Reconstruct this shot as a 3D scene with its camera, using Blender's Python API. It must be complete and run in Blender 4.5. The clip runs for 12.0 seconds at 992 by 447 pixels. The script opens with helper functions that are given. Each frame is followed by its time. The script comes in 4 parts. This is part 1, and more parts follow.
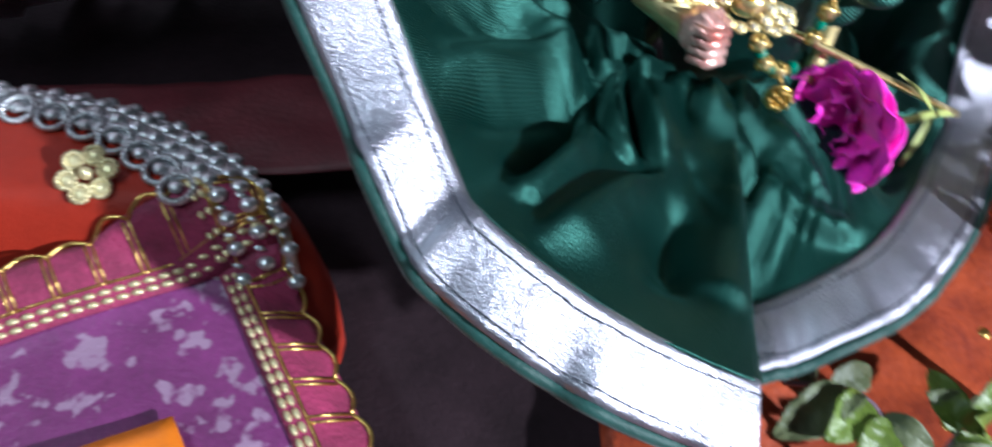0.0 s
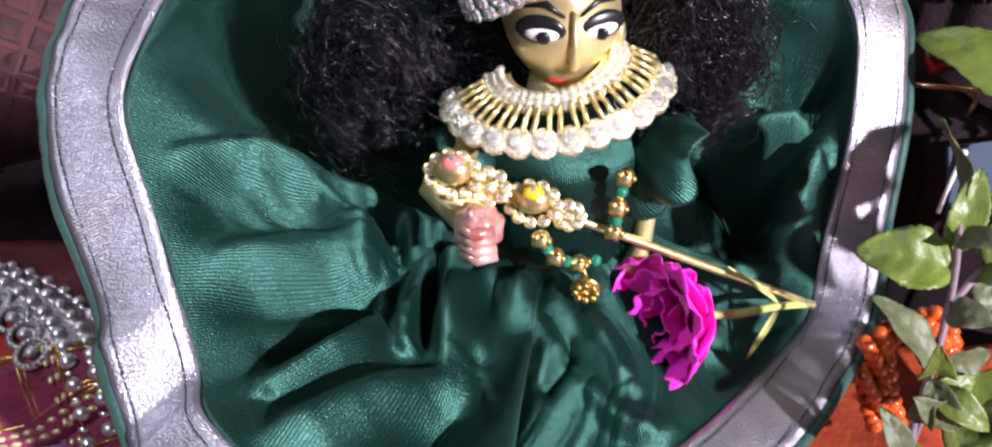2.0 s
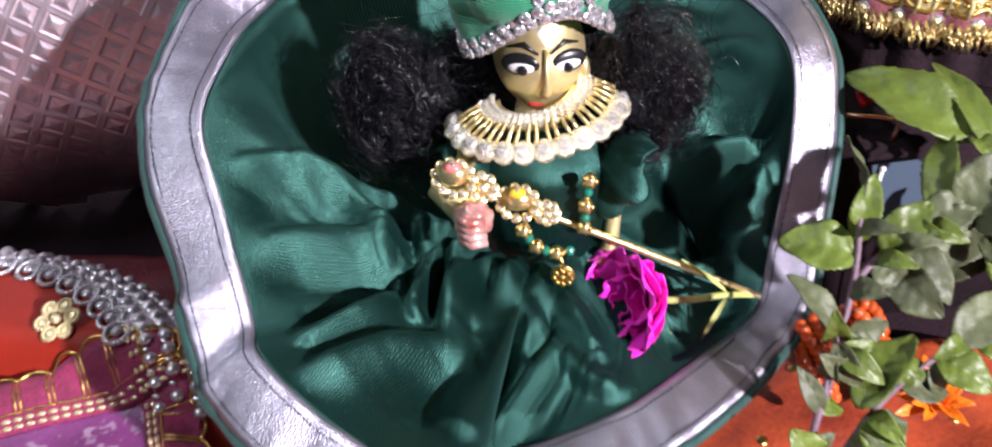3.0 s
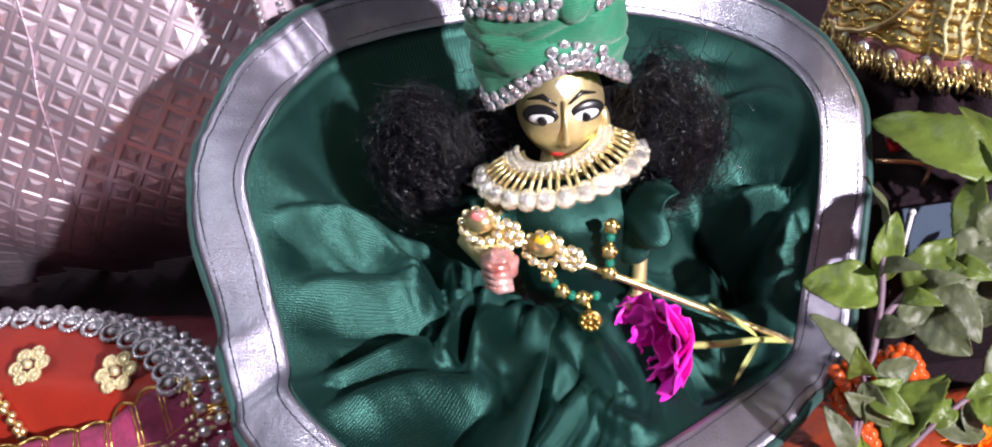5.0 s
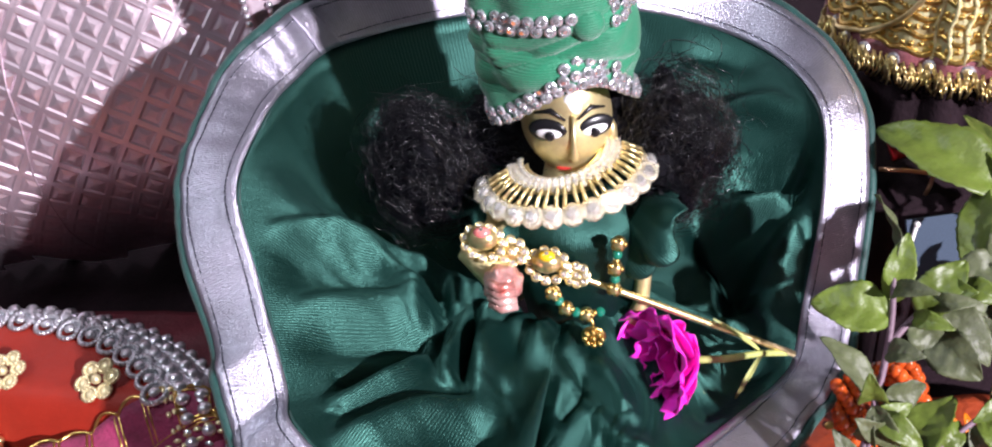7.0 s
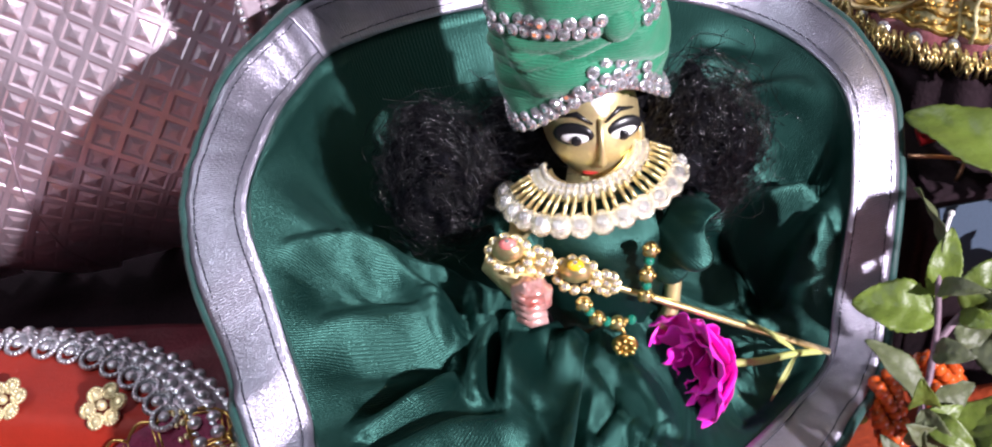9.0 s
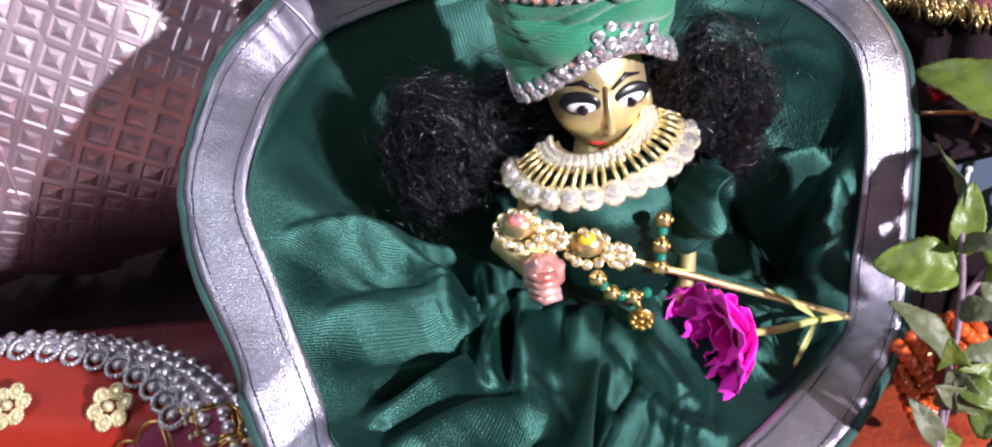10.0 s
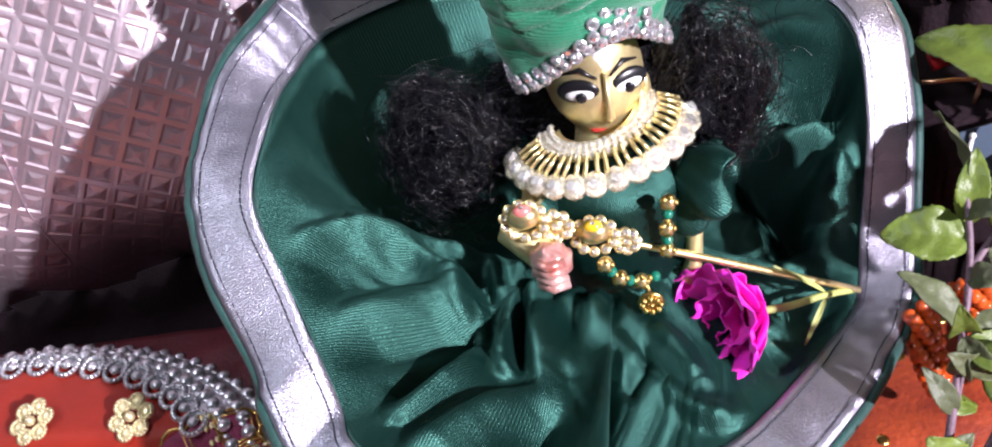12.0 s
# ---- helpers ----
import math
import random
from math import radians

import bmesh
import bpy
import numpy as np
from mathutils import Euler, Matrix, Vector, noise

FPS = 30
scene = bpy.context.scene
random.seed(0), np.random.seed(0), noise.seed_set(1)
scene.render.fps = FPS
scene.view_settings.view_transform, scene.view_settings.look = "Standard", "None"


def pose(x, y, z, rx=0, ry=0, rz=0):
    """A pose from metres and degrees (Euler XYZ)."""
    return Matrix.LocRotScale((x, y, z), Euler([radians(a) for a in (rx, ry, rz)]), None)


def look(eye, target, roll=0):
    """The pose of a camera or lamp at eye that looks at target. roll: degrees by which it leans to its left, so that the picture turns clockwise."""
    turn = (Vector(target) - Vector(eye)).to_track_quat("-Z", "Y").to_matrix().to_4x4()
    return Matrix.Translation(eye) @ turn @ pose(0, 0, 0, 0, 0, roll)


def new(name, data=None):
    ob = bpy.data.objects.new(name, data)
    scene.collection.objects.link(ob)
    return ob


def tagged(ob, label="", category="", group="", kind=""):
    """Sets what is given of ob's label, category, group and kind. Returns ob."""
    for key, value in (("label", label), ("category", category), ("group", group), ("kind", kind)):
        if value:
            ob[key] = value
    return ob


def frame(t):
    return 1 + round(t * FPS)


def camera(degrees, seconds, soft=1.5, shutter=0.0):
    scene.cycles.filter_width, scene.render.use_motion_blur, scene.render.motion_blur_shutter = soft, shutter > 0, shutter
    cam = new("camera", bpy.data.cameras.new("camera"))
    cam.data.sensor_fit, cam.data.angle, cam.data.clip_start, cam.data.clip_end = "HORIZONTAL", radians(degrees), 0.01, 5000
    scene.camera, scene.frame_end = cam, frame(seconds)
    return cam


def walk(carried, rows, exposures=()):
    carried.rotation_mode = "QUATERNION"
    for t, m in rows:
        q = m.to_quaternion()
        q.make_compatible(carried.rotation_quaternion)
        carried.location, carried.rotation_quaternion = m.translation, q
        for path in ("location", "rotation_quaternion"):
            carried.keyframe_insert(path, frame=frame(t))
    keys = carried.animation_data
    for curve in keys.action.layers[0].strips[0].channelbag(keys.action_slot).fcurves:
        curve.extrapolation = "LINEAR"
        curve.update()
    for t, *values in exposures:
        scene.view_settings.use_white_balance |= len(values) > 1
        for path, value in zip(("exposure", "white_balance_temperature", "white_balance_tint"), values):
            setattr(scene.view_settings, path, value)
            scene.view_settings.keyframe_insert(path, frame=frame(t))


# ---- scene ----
cam = camera(57.30, 12.0, soft=2.0, shutter=0.5)
PATH = [
    (0, (-0.0585, -0.1735, 0.2179), (-0.0443, 1.0932, -1.3297), 0.97),
    (0.5, (-0.0610, -0.1729, 0.2187), (-0.2455, 1.1805, -1.2422), -0.54),
    (1, (-0.0356, -0.1759, 0.2245), (-0.2468, 1.2377, -1.1745), -0.67),
    (1.5, (-0.0077, -0.1596, 0.2329), (-0.2223, 1.2690, -1.1501), -3.48),
    (2, (0.0135, -0.1603, 0.2276), (-0.2350, 1.2897, -1.1273), -4.75),
    (2.5, (0.0104, -0.1798, 0.2443), (-0.3161, 1.3399, -1.0142), -6.43),
    (3, (0.0338, -0.2078, 0.2468), (-0.3101, 1.3221, -0.9945), -6.39),
    (3.2, (0.0352, -0.2205, 0.2529), (-0.3166, 1.3377, -0.9505), -6.39),
    (4.8, (0.0474, -0.2188, 0.2430), (-0.4444, 1.3906, -0.8376), -9.87),
    (5, (0.0486, -0.2178, 0.2436), (-0.4551, 1.3858, -0.8404), -10.10),
    (5.5, (0.0436, -0.2165, 0.2468), (-0.4557, 1.3687, -0.8656), -10.03),
    (6, (0.0413, -0.2149, 0.2512), (-0.4463, 1.3432, -0.9040), -10.06),
    (6.5, (0.0379, -0.2086, 0.2550), (-0.4075, 1.3510, -0.9152), -8.97),
    (8.5, (0.0290, -0.1949, 0.2483), (-0.3597, 1.3572, -0.9518), -9.10),
    (9, (0.0224, -0.1907, 0.2560), (-0.3620, 1.3430, -0.9688), -10.17),
    (9.5, (0.0187, -0.1907, 0.2537), (-0.3677, 1.3390, -0.9754), -11.69),
    (10, (0.0190, -0.1880, 0.2497), (-0.3668, 1.3313, -0.9925), -12.91),
    (10.5, (0.0151, -0.1883, 0.2475), (-0.3697, 1.3196, -1.0086), -13.80),
    (11, (0.0197, -0.1884, 0.2488), (-0.3729, 1.3180, -1.0069), -14.84),
    (11.5, (0.0206, -0.1891, 0.2530), (-0.3782, 1.3141, -1.0045), -15.66),
    (12, (0.0205, -0.1889, 0.2501), (-0.3902, 1.3176, -0.9996), -16.60),
]
walk(cam, [(t, look(eye, target, roll)) for t, eye, target, roll in PATH], exposures=[(0, 0.27, 5550, -12), (1.0, 0.52, 5800, -9), (2.0, 0.58, 6400, 9), (2.5, 0.76, 6350, 8), (3.0, 0.54, 6400, 9), (5.0, 0.46, 6400, 9), (6.5, 0.52, 6350, 9), (8.5, 0.52, 6300, 10), (12, 0.64, 6250, 9)])

# ---- light ----
world = bpy.data.worlds.new("room_air")
world.use_nodes = True
scene.world = world
world.node_tree.nodes["Background"].inputs[0].default_value = (0.55, 0.6, 0.75, 1)
world.node_tree.nodes["Background"].inputs[1].default_value = 0.05


def lamp(name, kind, energy, m, color=(1, 1, 1), size=0.02, size_y=None):
    data = bpy.data.lights.new(name, kind)
    data.energy, data.color = energy, color
    if kind == "AREA":
        data.size = size
        if size_y:
            data.shape, data.size_y = "RECTANGLE", size_y
    else:
        data.shadow_soft_size = size
    ob = new(name, data)
    ob.matrix_world = m
    return ob


lamp("torch_lamp", "SPOT", 62.0, look((0.66, -0.53, 0.46), (0.0, 0.0, 0.09)), (1.0, 0.905, 1.0), 0.014).data.spot_size = radians(60)
lamp("tube_lamp", "AREA", 3.1, look((-0.55, -0.22, 0.95), (0.0, 0.0, 0.08)), (0.88, 0.92, 1.0), 0.5, 0.06)


# ---- materials ----
def rgb(c):
    return (*c, 1)


def material(name, color, rough=0.5, metal=0.0, vary=0.25, scale=60, bump=0.0, bump_scale=400, sheen=0.0, coat=0.0, island=0.0, second=None, spread=0.5, thin=0.0, spec=0.5, per_object=0.0, tint=None):
    """A procedural surface: colour varied by two sizes of noise, fine relief and gloss."""
    m = bpy.data.materials.new(name)
    m.use_nodes = True
    nt, bs = m.node_tree, m.node_tree.nodes["Principled BSDF"]
    co = nt.nodes.new("ShaderNodeTexCoord")
    big, fine = nt.nodes.new("ShaderNodeTexNoise"), nt.nodes.new("ShaderNodeTexNoise")
    big.inputs["Scale"].default_value, fine.inputs["Scale"].default_value = scale, scale * 9
    big.inputs["Detail"].default_value = 4
    mix = nt.nodes.new("ShaderNodeMix")
    mix.data_type = "RGBA"
    dark = second or tuple(v * (1 - vary) for v in color)
    lite = tuple(min(1, v * (1 + vary * 0.6)) for v in color)
    mix.inputs[6].default_value, mix.inputs[7].default_value = rgb(dark), rgb(lite)
    add = nt.nodes.new("ShaderNodeMath")
    add.operation = "MULTIPLY_ADD"
    add.inputs[1].default_value, add.inputs[2].default_value = 0.35, 0.0
    ramp = nt.nodes.new("ShaderNodeMapRange")
    ramp.inputs[1].default_value, ramp.inputs[2].default_value = 0.5 - spread / 2 + 0.15, 0.5 + spread / 2 + 0.15
    total = nt.nodes.new("ShaderNodeMath")
    total.operation = "ADD"
    for n in (big, fine):
        nt.links.new(co.outputs["Object"], n.inputs["Vector"])
    nt.links.new(fine.outputs["Fac"], add.inputs[0])
    nt.links.new(big.outputs["Fac"], total.inputs[0])
    nt.links.new(add.outputs[0], total.inputs[1])
    nt.links.new(total.outputs[0], ramp.inputs[0])
    nt.links.new(ramp.outputs[0], mix.inputs[0])
    out = mix.outputs[2]
    if island or per_object:
        hue = nt.nodes.new("ShaderNodeHueSaturation")
        rnd = nt.nodes.new("ShaderNodeMapRange")
        k = island or per_object
        rnd.inputs[3].default_value, rnd.inputs[4].default_value = 1 - k, 1 + k
        if island:
            nt.links.new(nt.nodes.new("ShaderNodeNewGeometry").outputs["Random Per Island"], rnd.inputs[0])
        else:
            nt.links.new(nt.nodes.new("ShaderNodeObjectInfo").outputs["Random"], rnd.inputs[0])
        nt.links.new(rnd.outputs[0], hue.inputs["Value"])
        nt.links.new(out, hue.inputs["Color"])
        out = hue.outputs[0]
    nt.links.new(out, bs.inputs["Base Color"])
    bs.inputs["Roughness"].default_value, bs.inputs["Metallic"].default_value = rough, metal
    bs.inputs["Specular IOR Level"].default_value = spec
    bs.inputs["Sheen Weight"].default_value, bs.inputs["Coat Weight"].default_value = sheen, coat
    if tint:
        bs.inputs["Specular Tint"].default_value = bs.inputs["Sheen Tint"].default_value = rgb(tint)
    if thin:
        bs.inputs["Transmission Weight"].default_value = 0
        bs.inputs["Subsurface Weight"].default_value = thin
        bs.inputs["Subsurface Radius"].default_value = (0.002, 0.003, 0.001)
    if bump:
        relief, b = nt.nodes.new("ShaderNodeTexNoise"), nt.nodes.new("ShaderNodeBump")
        relief.inputs["Scale"].default_value = bump_scale
        b.inputs["Strength"].default_value, b.inputs["Distance"].default_value = bump, 0.0006
        nt.links.new(co.outputs["Object"], relief.inputs["Vector"])
        nt.links.new(relief.outputs["Fac"], b.inputs["Height"])
        nt.links.new(b.outputs[0], bs.inputs["Normal"])
    return m


def woven(m, along, scale, strength, distance=0.0003, uv=False, shade=0.0):
    """Adds fine threads as a wave relief to a material."""
    nt, bs = m.node_tree, m.node_tree.nodes["Principled BSDF"]
    co, wave, b = nt.nodes.new("ShaderNodeTexCoord"), nt.nodes.new("ShaderNodeTexWave"), nt.nodes.new("ShaderNodeBump")
    wave.bands_direction = along
    wave.inputs["Scale"].default_value, wave.inputs["Distortion"].default_value = scale, 1.5
    wave.inputs["Detail"].default_value, wave.inputs["Detail Scale"].default_value = 2, 3
    b.inputs["Strength"].default_value, b.inputs["Distance"].default_value = strength, distance
    nt.links.new(co.outputs["UV" if uv else "Object"], wave.inputs["Vector"])
    nt.links.new(wave.outputs["Fac"], b.inputs["Height"])
    if shade:
        hue, rng = nt.nodes.new("ShaderNodeHueSaturation"), nt.nodes.new("ShaderNodeMapRange")
        rng.inputs[3].default_value, rng.inputs[4].default_value = 1 - shade, 1 + shade
        nt.links.new(wave.outputs["Fac"], rng.inputs[0])
        nt.links.new(rng.outputs[0], hue.inputs["Value"])
        nt.links.new(bs.inputs["Base Color"].links[0].from_socket, hue.inputs["Color"])
        nt.links.new(hue.outputs[0], bs.inputs["Base Color"])
    if bs.inputs["Normal"].links:
        nt.links.new(bs.inputs["Normal"].links[0].from_socket, b.inputs["Normal"])
    nt.links.new(b.outputs[0], bs.inputs["Normal"])
    return m


SATIN = woven(material("green_satin", (0.0010, 0.0078, 0.0066), 0.42, 0.0, 0.25, 40, 0.30, 2200, sheen=0.03, spec=1.0, tint=(0.36, 1.0, 0.82)), "X", 620, 0.5, 0.00016, uv=True, shade=0.24)
along = SATIN.node_tree.nodes.new("ShaderNodeTangent")
along.direction_type = "UV_MAP"
SATIN.node_tree.nodes["Principled BSDF"].inputs["Anisotropic"].default_value = 0.6
SATIN.node_tree.nodes["Principled BSDF"].inputs["IOR"].default_value = 1.46
SATIN.node_tree.links.new(along.outputs[0], SATIN.node_tree.nodes["Principled BSDF"].inputs["Tangent"])
PIPING = material("green_piping", (0.006, 0.050, 0.042), 0.6, 0.0, 0.35, 80, 0.4, 1200, sheen=0.2)
SILVER = material("silver_ribbon", (0.45, 0.435, 0.52), 0.33, 0.88, 0.25, 140, 0.42, 1900, spread=0.8)
woven(SILVER, "X", 760, 0.4, 0.0002, uv=True, shade=0.10)
THREAD = material("dark_thread", (0.03, 0.035, 0.05), 0.8)
TURBAN = woven(material("turban_green", (0.012, 0.20, 0.095), 0.6, 0.0, 0.3, 60, 0.3, 900, sheen=0.3), "Z", 500, 0.5)
GEM = material("rhinestone_glass", (0.95, 0.95, 0.98), 0.12, 0.85, 0.15, 300, per_object=0.25, spec=0.9)
CRYSTAL = material("warm_crystal", (0.96, 0.90, 0.84), 0.11, 0.78, 0.2, 900, 1.0, 1700, per_object=0.2, spec=1.0)
SILVERCUP = material("silver_setting", (0.66, 0.66, 0.70), 0.28, 0.8, 0.2, 300, 0.3, 900)
CLAW = material("crystal_setting", (0.93, 0.82, 0.62), 0.24, 0.78, 0.25, 900, 0.9, 2200)
FACEGOLD = material("figurine_gold", (0.98, 0.78, 0.40), 0.38, 0.8, 0.2, 120, 0.10, 600)
GOLD = material("polished_gold", (0.95, 0.74, 0.36), 0.28, 0.9, 0.2, 120, 0.12, 600)
OLDGOLD = material("antique_gold", (0.66, 0.45, 0.14), 0.32, 1.0, 0.35, 300, 0.3, 900)
ROBEVELVET = material("robe_velvet", (0.20, 0.055, 0.065), 0.6, 0.0, 0.4, 60, 0.5, 600, sheen=0.2)
ROBEGOLD = material("robe_gold", (0.92, 0.80, 0.46), 0.42, 0.55, 0.45, 260, 0.6, 900, second=(0.42, 0.31, 0.12))
PALEGOLD = material("pale_gold", (0.86, 0.74, 0.44), 0.36, 0.6, 0.3, 300, 0.3, 900)
HAIR = material("black_hair", (0.002, 0.002, 0.004), 0.22, 0.0, 0.3, 200, spec=0.5)
HAIRCORE = material("black_hair_mass", (0.002, 0.002, 0.004), 0.8, 0.0, 0.3, 200, 0.6, 500, spec=0.15)
MAGENTA = material("magenta_petal", (0.92, 0.014, 0.58), 0.5, 0.0, 0.25, 120, 0.3, 500, thin=0.35, sheen=0.2, per_object=0.12)
STALK = material("pale_green_stalk", (0.42, 0.46, 0.14), 0.5, 0.0, 0.3, 200, thin=0.1)
WOODY = material("purple_stem", (0.16, 0.10, 0.13), 0.6, 0.0, 0.4, 200, 0.4, 900)
LEAF = material("lime_leaf", (0.105, 0.150, 0.022), 0.45, 0.0, 0.35, 70, 0.5, 500, thin=0.15, per_object=0.18)
LEAFGREY = material("grey_green_leaf", (0.085, 0.10, 0.045), 0.55, 0.0, 0.4, 70, 0.5, 500, thin=0.1, per_object=0.2)
REDSILK = woven(material("red_silk", (0.33, 0.019, 0.007), 0.55, 0.0, 0.2, 40, 0.2, 900, sheen=0.04, spec=0.3), "X", 600, 0.2)
PINK = material("pink_weave", (0.27, 0.024, 0.085), 0.7, 0.0, 0.45, 120, 0.8, 700, sheen=0.05)
FOIL = material("embossed_foil", (0.80, 0.67, 0.74), 0.42, 0.9, 0.15, 40, 0.3, 250)
BLACKCLOTH = material("black_cloth", (0.022, 0.012, 0.016), 0.85, 0.0, 0.5, 40, 0.6, 700, spec=0.15)
MAROON = material("maroon_cloth", (0.10, 0.012, 0.02), 0.6, 0.0, 0.4, 60, 0.5, 600)
REDCLOTH = material("orange_red_cloth", (0.34, 0.055, 0.015), 0.5, 0.0, 0.5, 60, 0.6, 500, second=(0.16, 0.02, 0.012))
ORANGEGLASS = material("orange_bead_glass", (0.48, 0.075, 0.012), 0.12, 0.0, 0.3, 300, coat=0.5, per_object=0.3)
GREENGLASS = material("green_bead_glass", (0.01, 0.16, 0.10), 0.1, 0.0, 0.2, 300, coat=0.6)
EYEWHITE = material("white_enamel", (0.8, 0.8, 0.8), 0.25)
INK = material("black_enamel", (0.01, 0.01, 0.012), 0.3)
LIPRED = material("red_enamel", (0.5, 0.04, 0.03), 0.35)
PINKGOLD = material("pink_tinted_gold", (0.90, 0.55, 0.50), 0.3, 0.6, 0.35, 200, 0.4, 500, second=(0.55, 0.12, 0.09))
YELLOW = material("yellow_enamel", (0.8, 0.5, 0.02), 0.2, coat=0.5)
CORAL = material("coral_enamel", (0.8, 0.22, 0.2), 0.2, coat=0.5)
# kept pale so that the added walls throw fill light back
WALL = material("painted_wall", (0.76, 0.73, 0.76), 0.8, 0.0, 0.15, 4, 0.3, 60)
COPPER = material("copper_wire", (0.6, 0.34, 0.2), 0.3, 1.0, 0.2, 200)
NAVY = material("navy_card", (0.03, 0.05, 0.08), 0.85, 0.0, 0.3, 60)
REDPLASTIC = material("red_plastic", (0.5, 0.02, 0.03), 0.35)
WHITE = material("white_plastic", (0.75, 0.73, 0.72), 0.35)


def brocade():
    """Purple silk woven with pale paisley blotches."""
    m = material("purple_brocade", (0.175, 0.027, 0.145), 0.5, 0.0, 0.35, 60, 0.4, 800, sheen=0.05)
    nt, bs = m.node_tree, m.node_tree.nodes["Principled BSDF"]
    co, vor, wob, mix = (nt.nodes.new("ShaderNode" + k) for k in ("TexCoord", "TexVoronoi", "TexNoise", "Mix"))
    mix.data_type = "RGBA"
    vor.inputs["Scale"].default_value, wob.inputs["Scale"].default_value = 95, 170
    warp = nt.nodes.new("ShaderNodeMixRGB")
    warp.inputs[0].default_value = 0.02
    nt.links.new(co.outputs["Object"], warp.inputs[1])
    nt.links.new(co.outputs["Object"], wob.inputs["Vector"])
    nt.links.new(wob.outputs["Color"], warp.inputs[2])
    nt.links.new(warp.outputs[0], vor.inputs["Vector"])
    step = nt.nodes.new("ShaderNodeMapRange")
    step.inputs[1].default_value, step.inputs[2].default_value = 0.40, 0.24
    nt.links.new(vor.outputs["Distance"], step.inputs[0])
    nt.links.new(step.outputs[0], mix.inputs[0])
    base = bs.inputs["Base Color"].links[0].from_socket
    nt.links.new(base, mix.inputs[6])
    mix.inputs[7].default_value = (0.33, 0.20, 0.32, 1)
    nt.links.new(mix.outputs[2], bs.inputs["Base Color"])
    return m


BROCADE = brocade()
ORANGE = material("orange_silk", (0.80, 0.20, 0.01), 0.4, 0.0, 0.15, 60, 0.2, 900)


# ---- building blocks ----
def thing(name, at, label, category, group="", kind=""):
    ob = new(name)
    ob.location = at
    ob.empty_display_size = 0.01
    return tagged(ob, label, category, group, kind)


def place(ob, parent, m=None):
    """Hangs ob under parent so that its own pose m is its pose in the world."""
    if parent is not None:
        ob.parent = parent
        base = Matrix.Translation(parent.location) if parent.parent is None else Matrix()
        ob.matrix_parent_inverse = base.inverted()
    if m is not None:
        ob.matrix_basis = m
    return ob


def mesh_of(name, bm, mats, smooth=True):
    me = bpy.data.meshes.new(name)
    bm.to_mesh(me)
    bm.free()
    for mt in mats if isinstance(mats, (list, tuple)) else [mats]:
        me.materials.append(mt)
    me.polygons.foreach_set("use_smooth", [smooth] * len(me.polygons))
    return me


def part(name, bm, mats, parent=None, label="", m=None, smooth=True):
    me = bm if isinstance(bm, bpy.types.Mesh) else mesh_of(name, bm, mats, smooth)
    ob = place(new(name, me), parent, m)
    return tagged(ob, label) if label else ob


def sheet(f, nu, nv, loop=False, thick=0.0, bm=None, slot=0):
    """A surface f(u, v), u and v from 0 to 1; with thick, a second skin and closed rims."""
    bm = bm or bmesh.new()
    uvl = bm.loops.layers.uv.verify()
    n = nu if loop else nu + 1
    vs = [[bm.verts.new(f(i / nu, j / nv)) for j in range(nv + 1)] for i in range(n)]
    faces = []
    for i in range(nu):
        for j in range(nv):
            a, b = i, (i + 1) % n
            fc = bm.faces.new((vs[a][j], vs[b][j], vs[b][j + 1], vs[a][j + 1]))
            fc.material_index, fc.smooth = slot, True
            for lp, (p, q) in zip(fc.loops, ((i, j), (i + 1, j), (i + 1, j + 1), (i, j + 1))):
                lp[uvl].uv = (p / nu, q / nv)
            faces.append(fc)
    if thick:
        bm.normal_update()
        bmesh.ops.solidify(bm, geom=faces, thickness=thick)
    return bm


def tube(points, radius, sides=8, bm=None, slot=0):
    """A round bar along points; radius a number or a function of 0..1."""
    bm = bm or bmesh.new()
    pts = [Vector(p) for p in points]
    rings = []
    ref = Vector((0.3, 0.2, 1)).normalized()
    for i, p in enumerate(pts):
        t = (pts[min(i + 1, len(pts) - 1)] - pts[max(i - 1, 0)]).normalized()
        if abs(t.dot(ref)) > 0.95:
            ref = Vector((1, 0.1, 0.2)).normalized()
        s = t.cross(ref).normalized()
        k = s.cross(t)
        r = radius(i / (len(pts) - 1)) if callable(radius) else radius
        rings.append([bm.verts.new(p + r * (math.cos(a) * s + math.sin(a) * k)) for a in (math.tau * q / sides for q in range(sides))])
    for a, b in zip(rings, rings[1:]):
        for q in range(sides):
            fc = bm.faces.new((a[q], a[(q + 1) % sides], b[(q + 1) % sides], b[q]))
            fc.material_index, fc.smooth = slot, True
    for ring in (rings[0][::-1], rings[-1]):
        bm.faces.new(ring).material_index = slot
    return bm


def ball(center, radii, bm=None, slot=0, rough=0.0, rings=10, m=None, seed=0.0):
    bm = bm or bmesh.new()
    made = bmesh.ops.create_uvsphere(bm, u_segments=rings * 2, v_segments=rings, radius=1)["verts"]
    r = radii if isinstance(radii, (tuple, list)) else (radii,) * 3
    for v in made:
        k = 1 + rough * noise.noise(v.co * 2.2 + Vector((seed, seed, seed)))
        p = Vector((v.co.x * r[0], v.co.y * r[1], v.co.z * r[2])) * k
        v.co = (m @ p if m else p) + Vector(center)
    for fc in {fc for v in made for fc in v.link_faces}:
        fc.material_index, fc.smooth = slot, True
    return bm


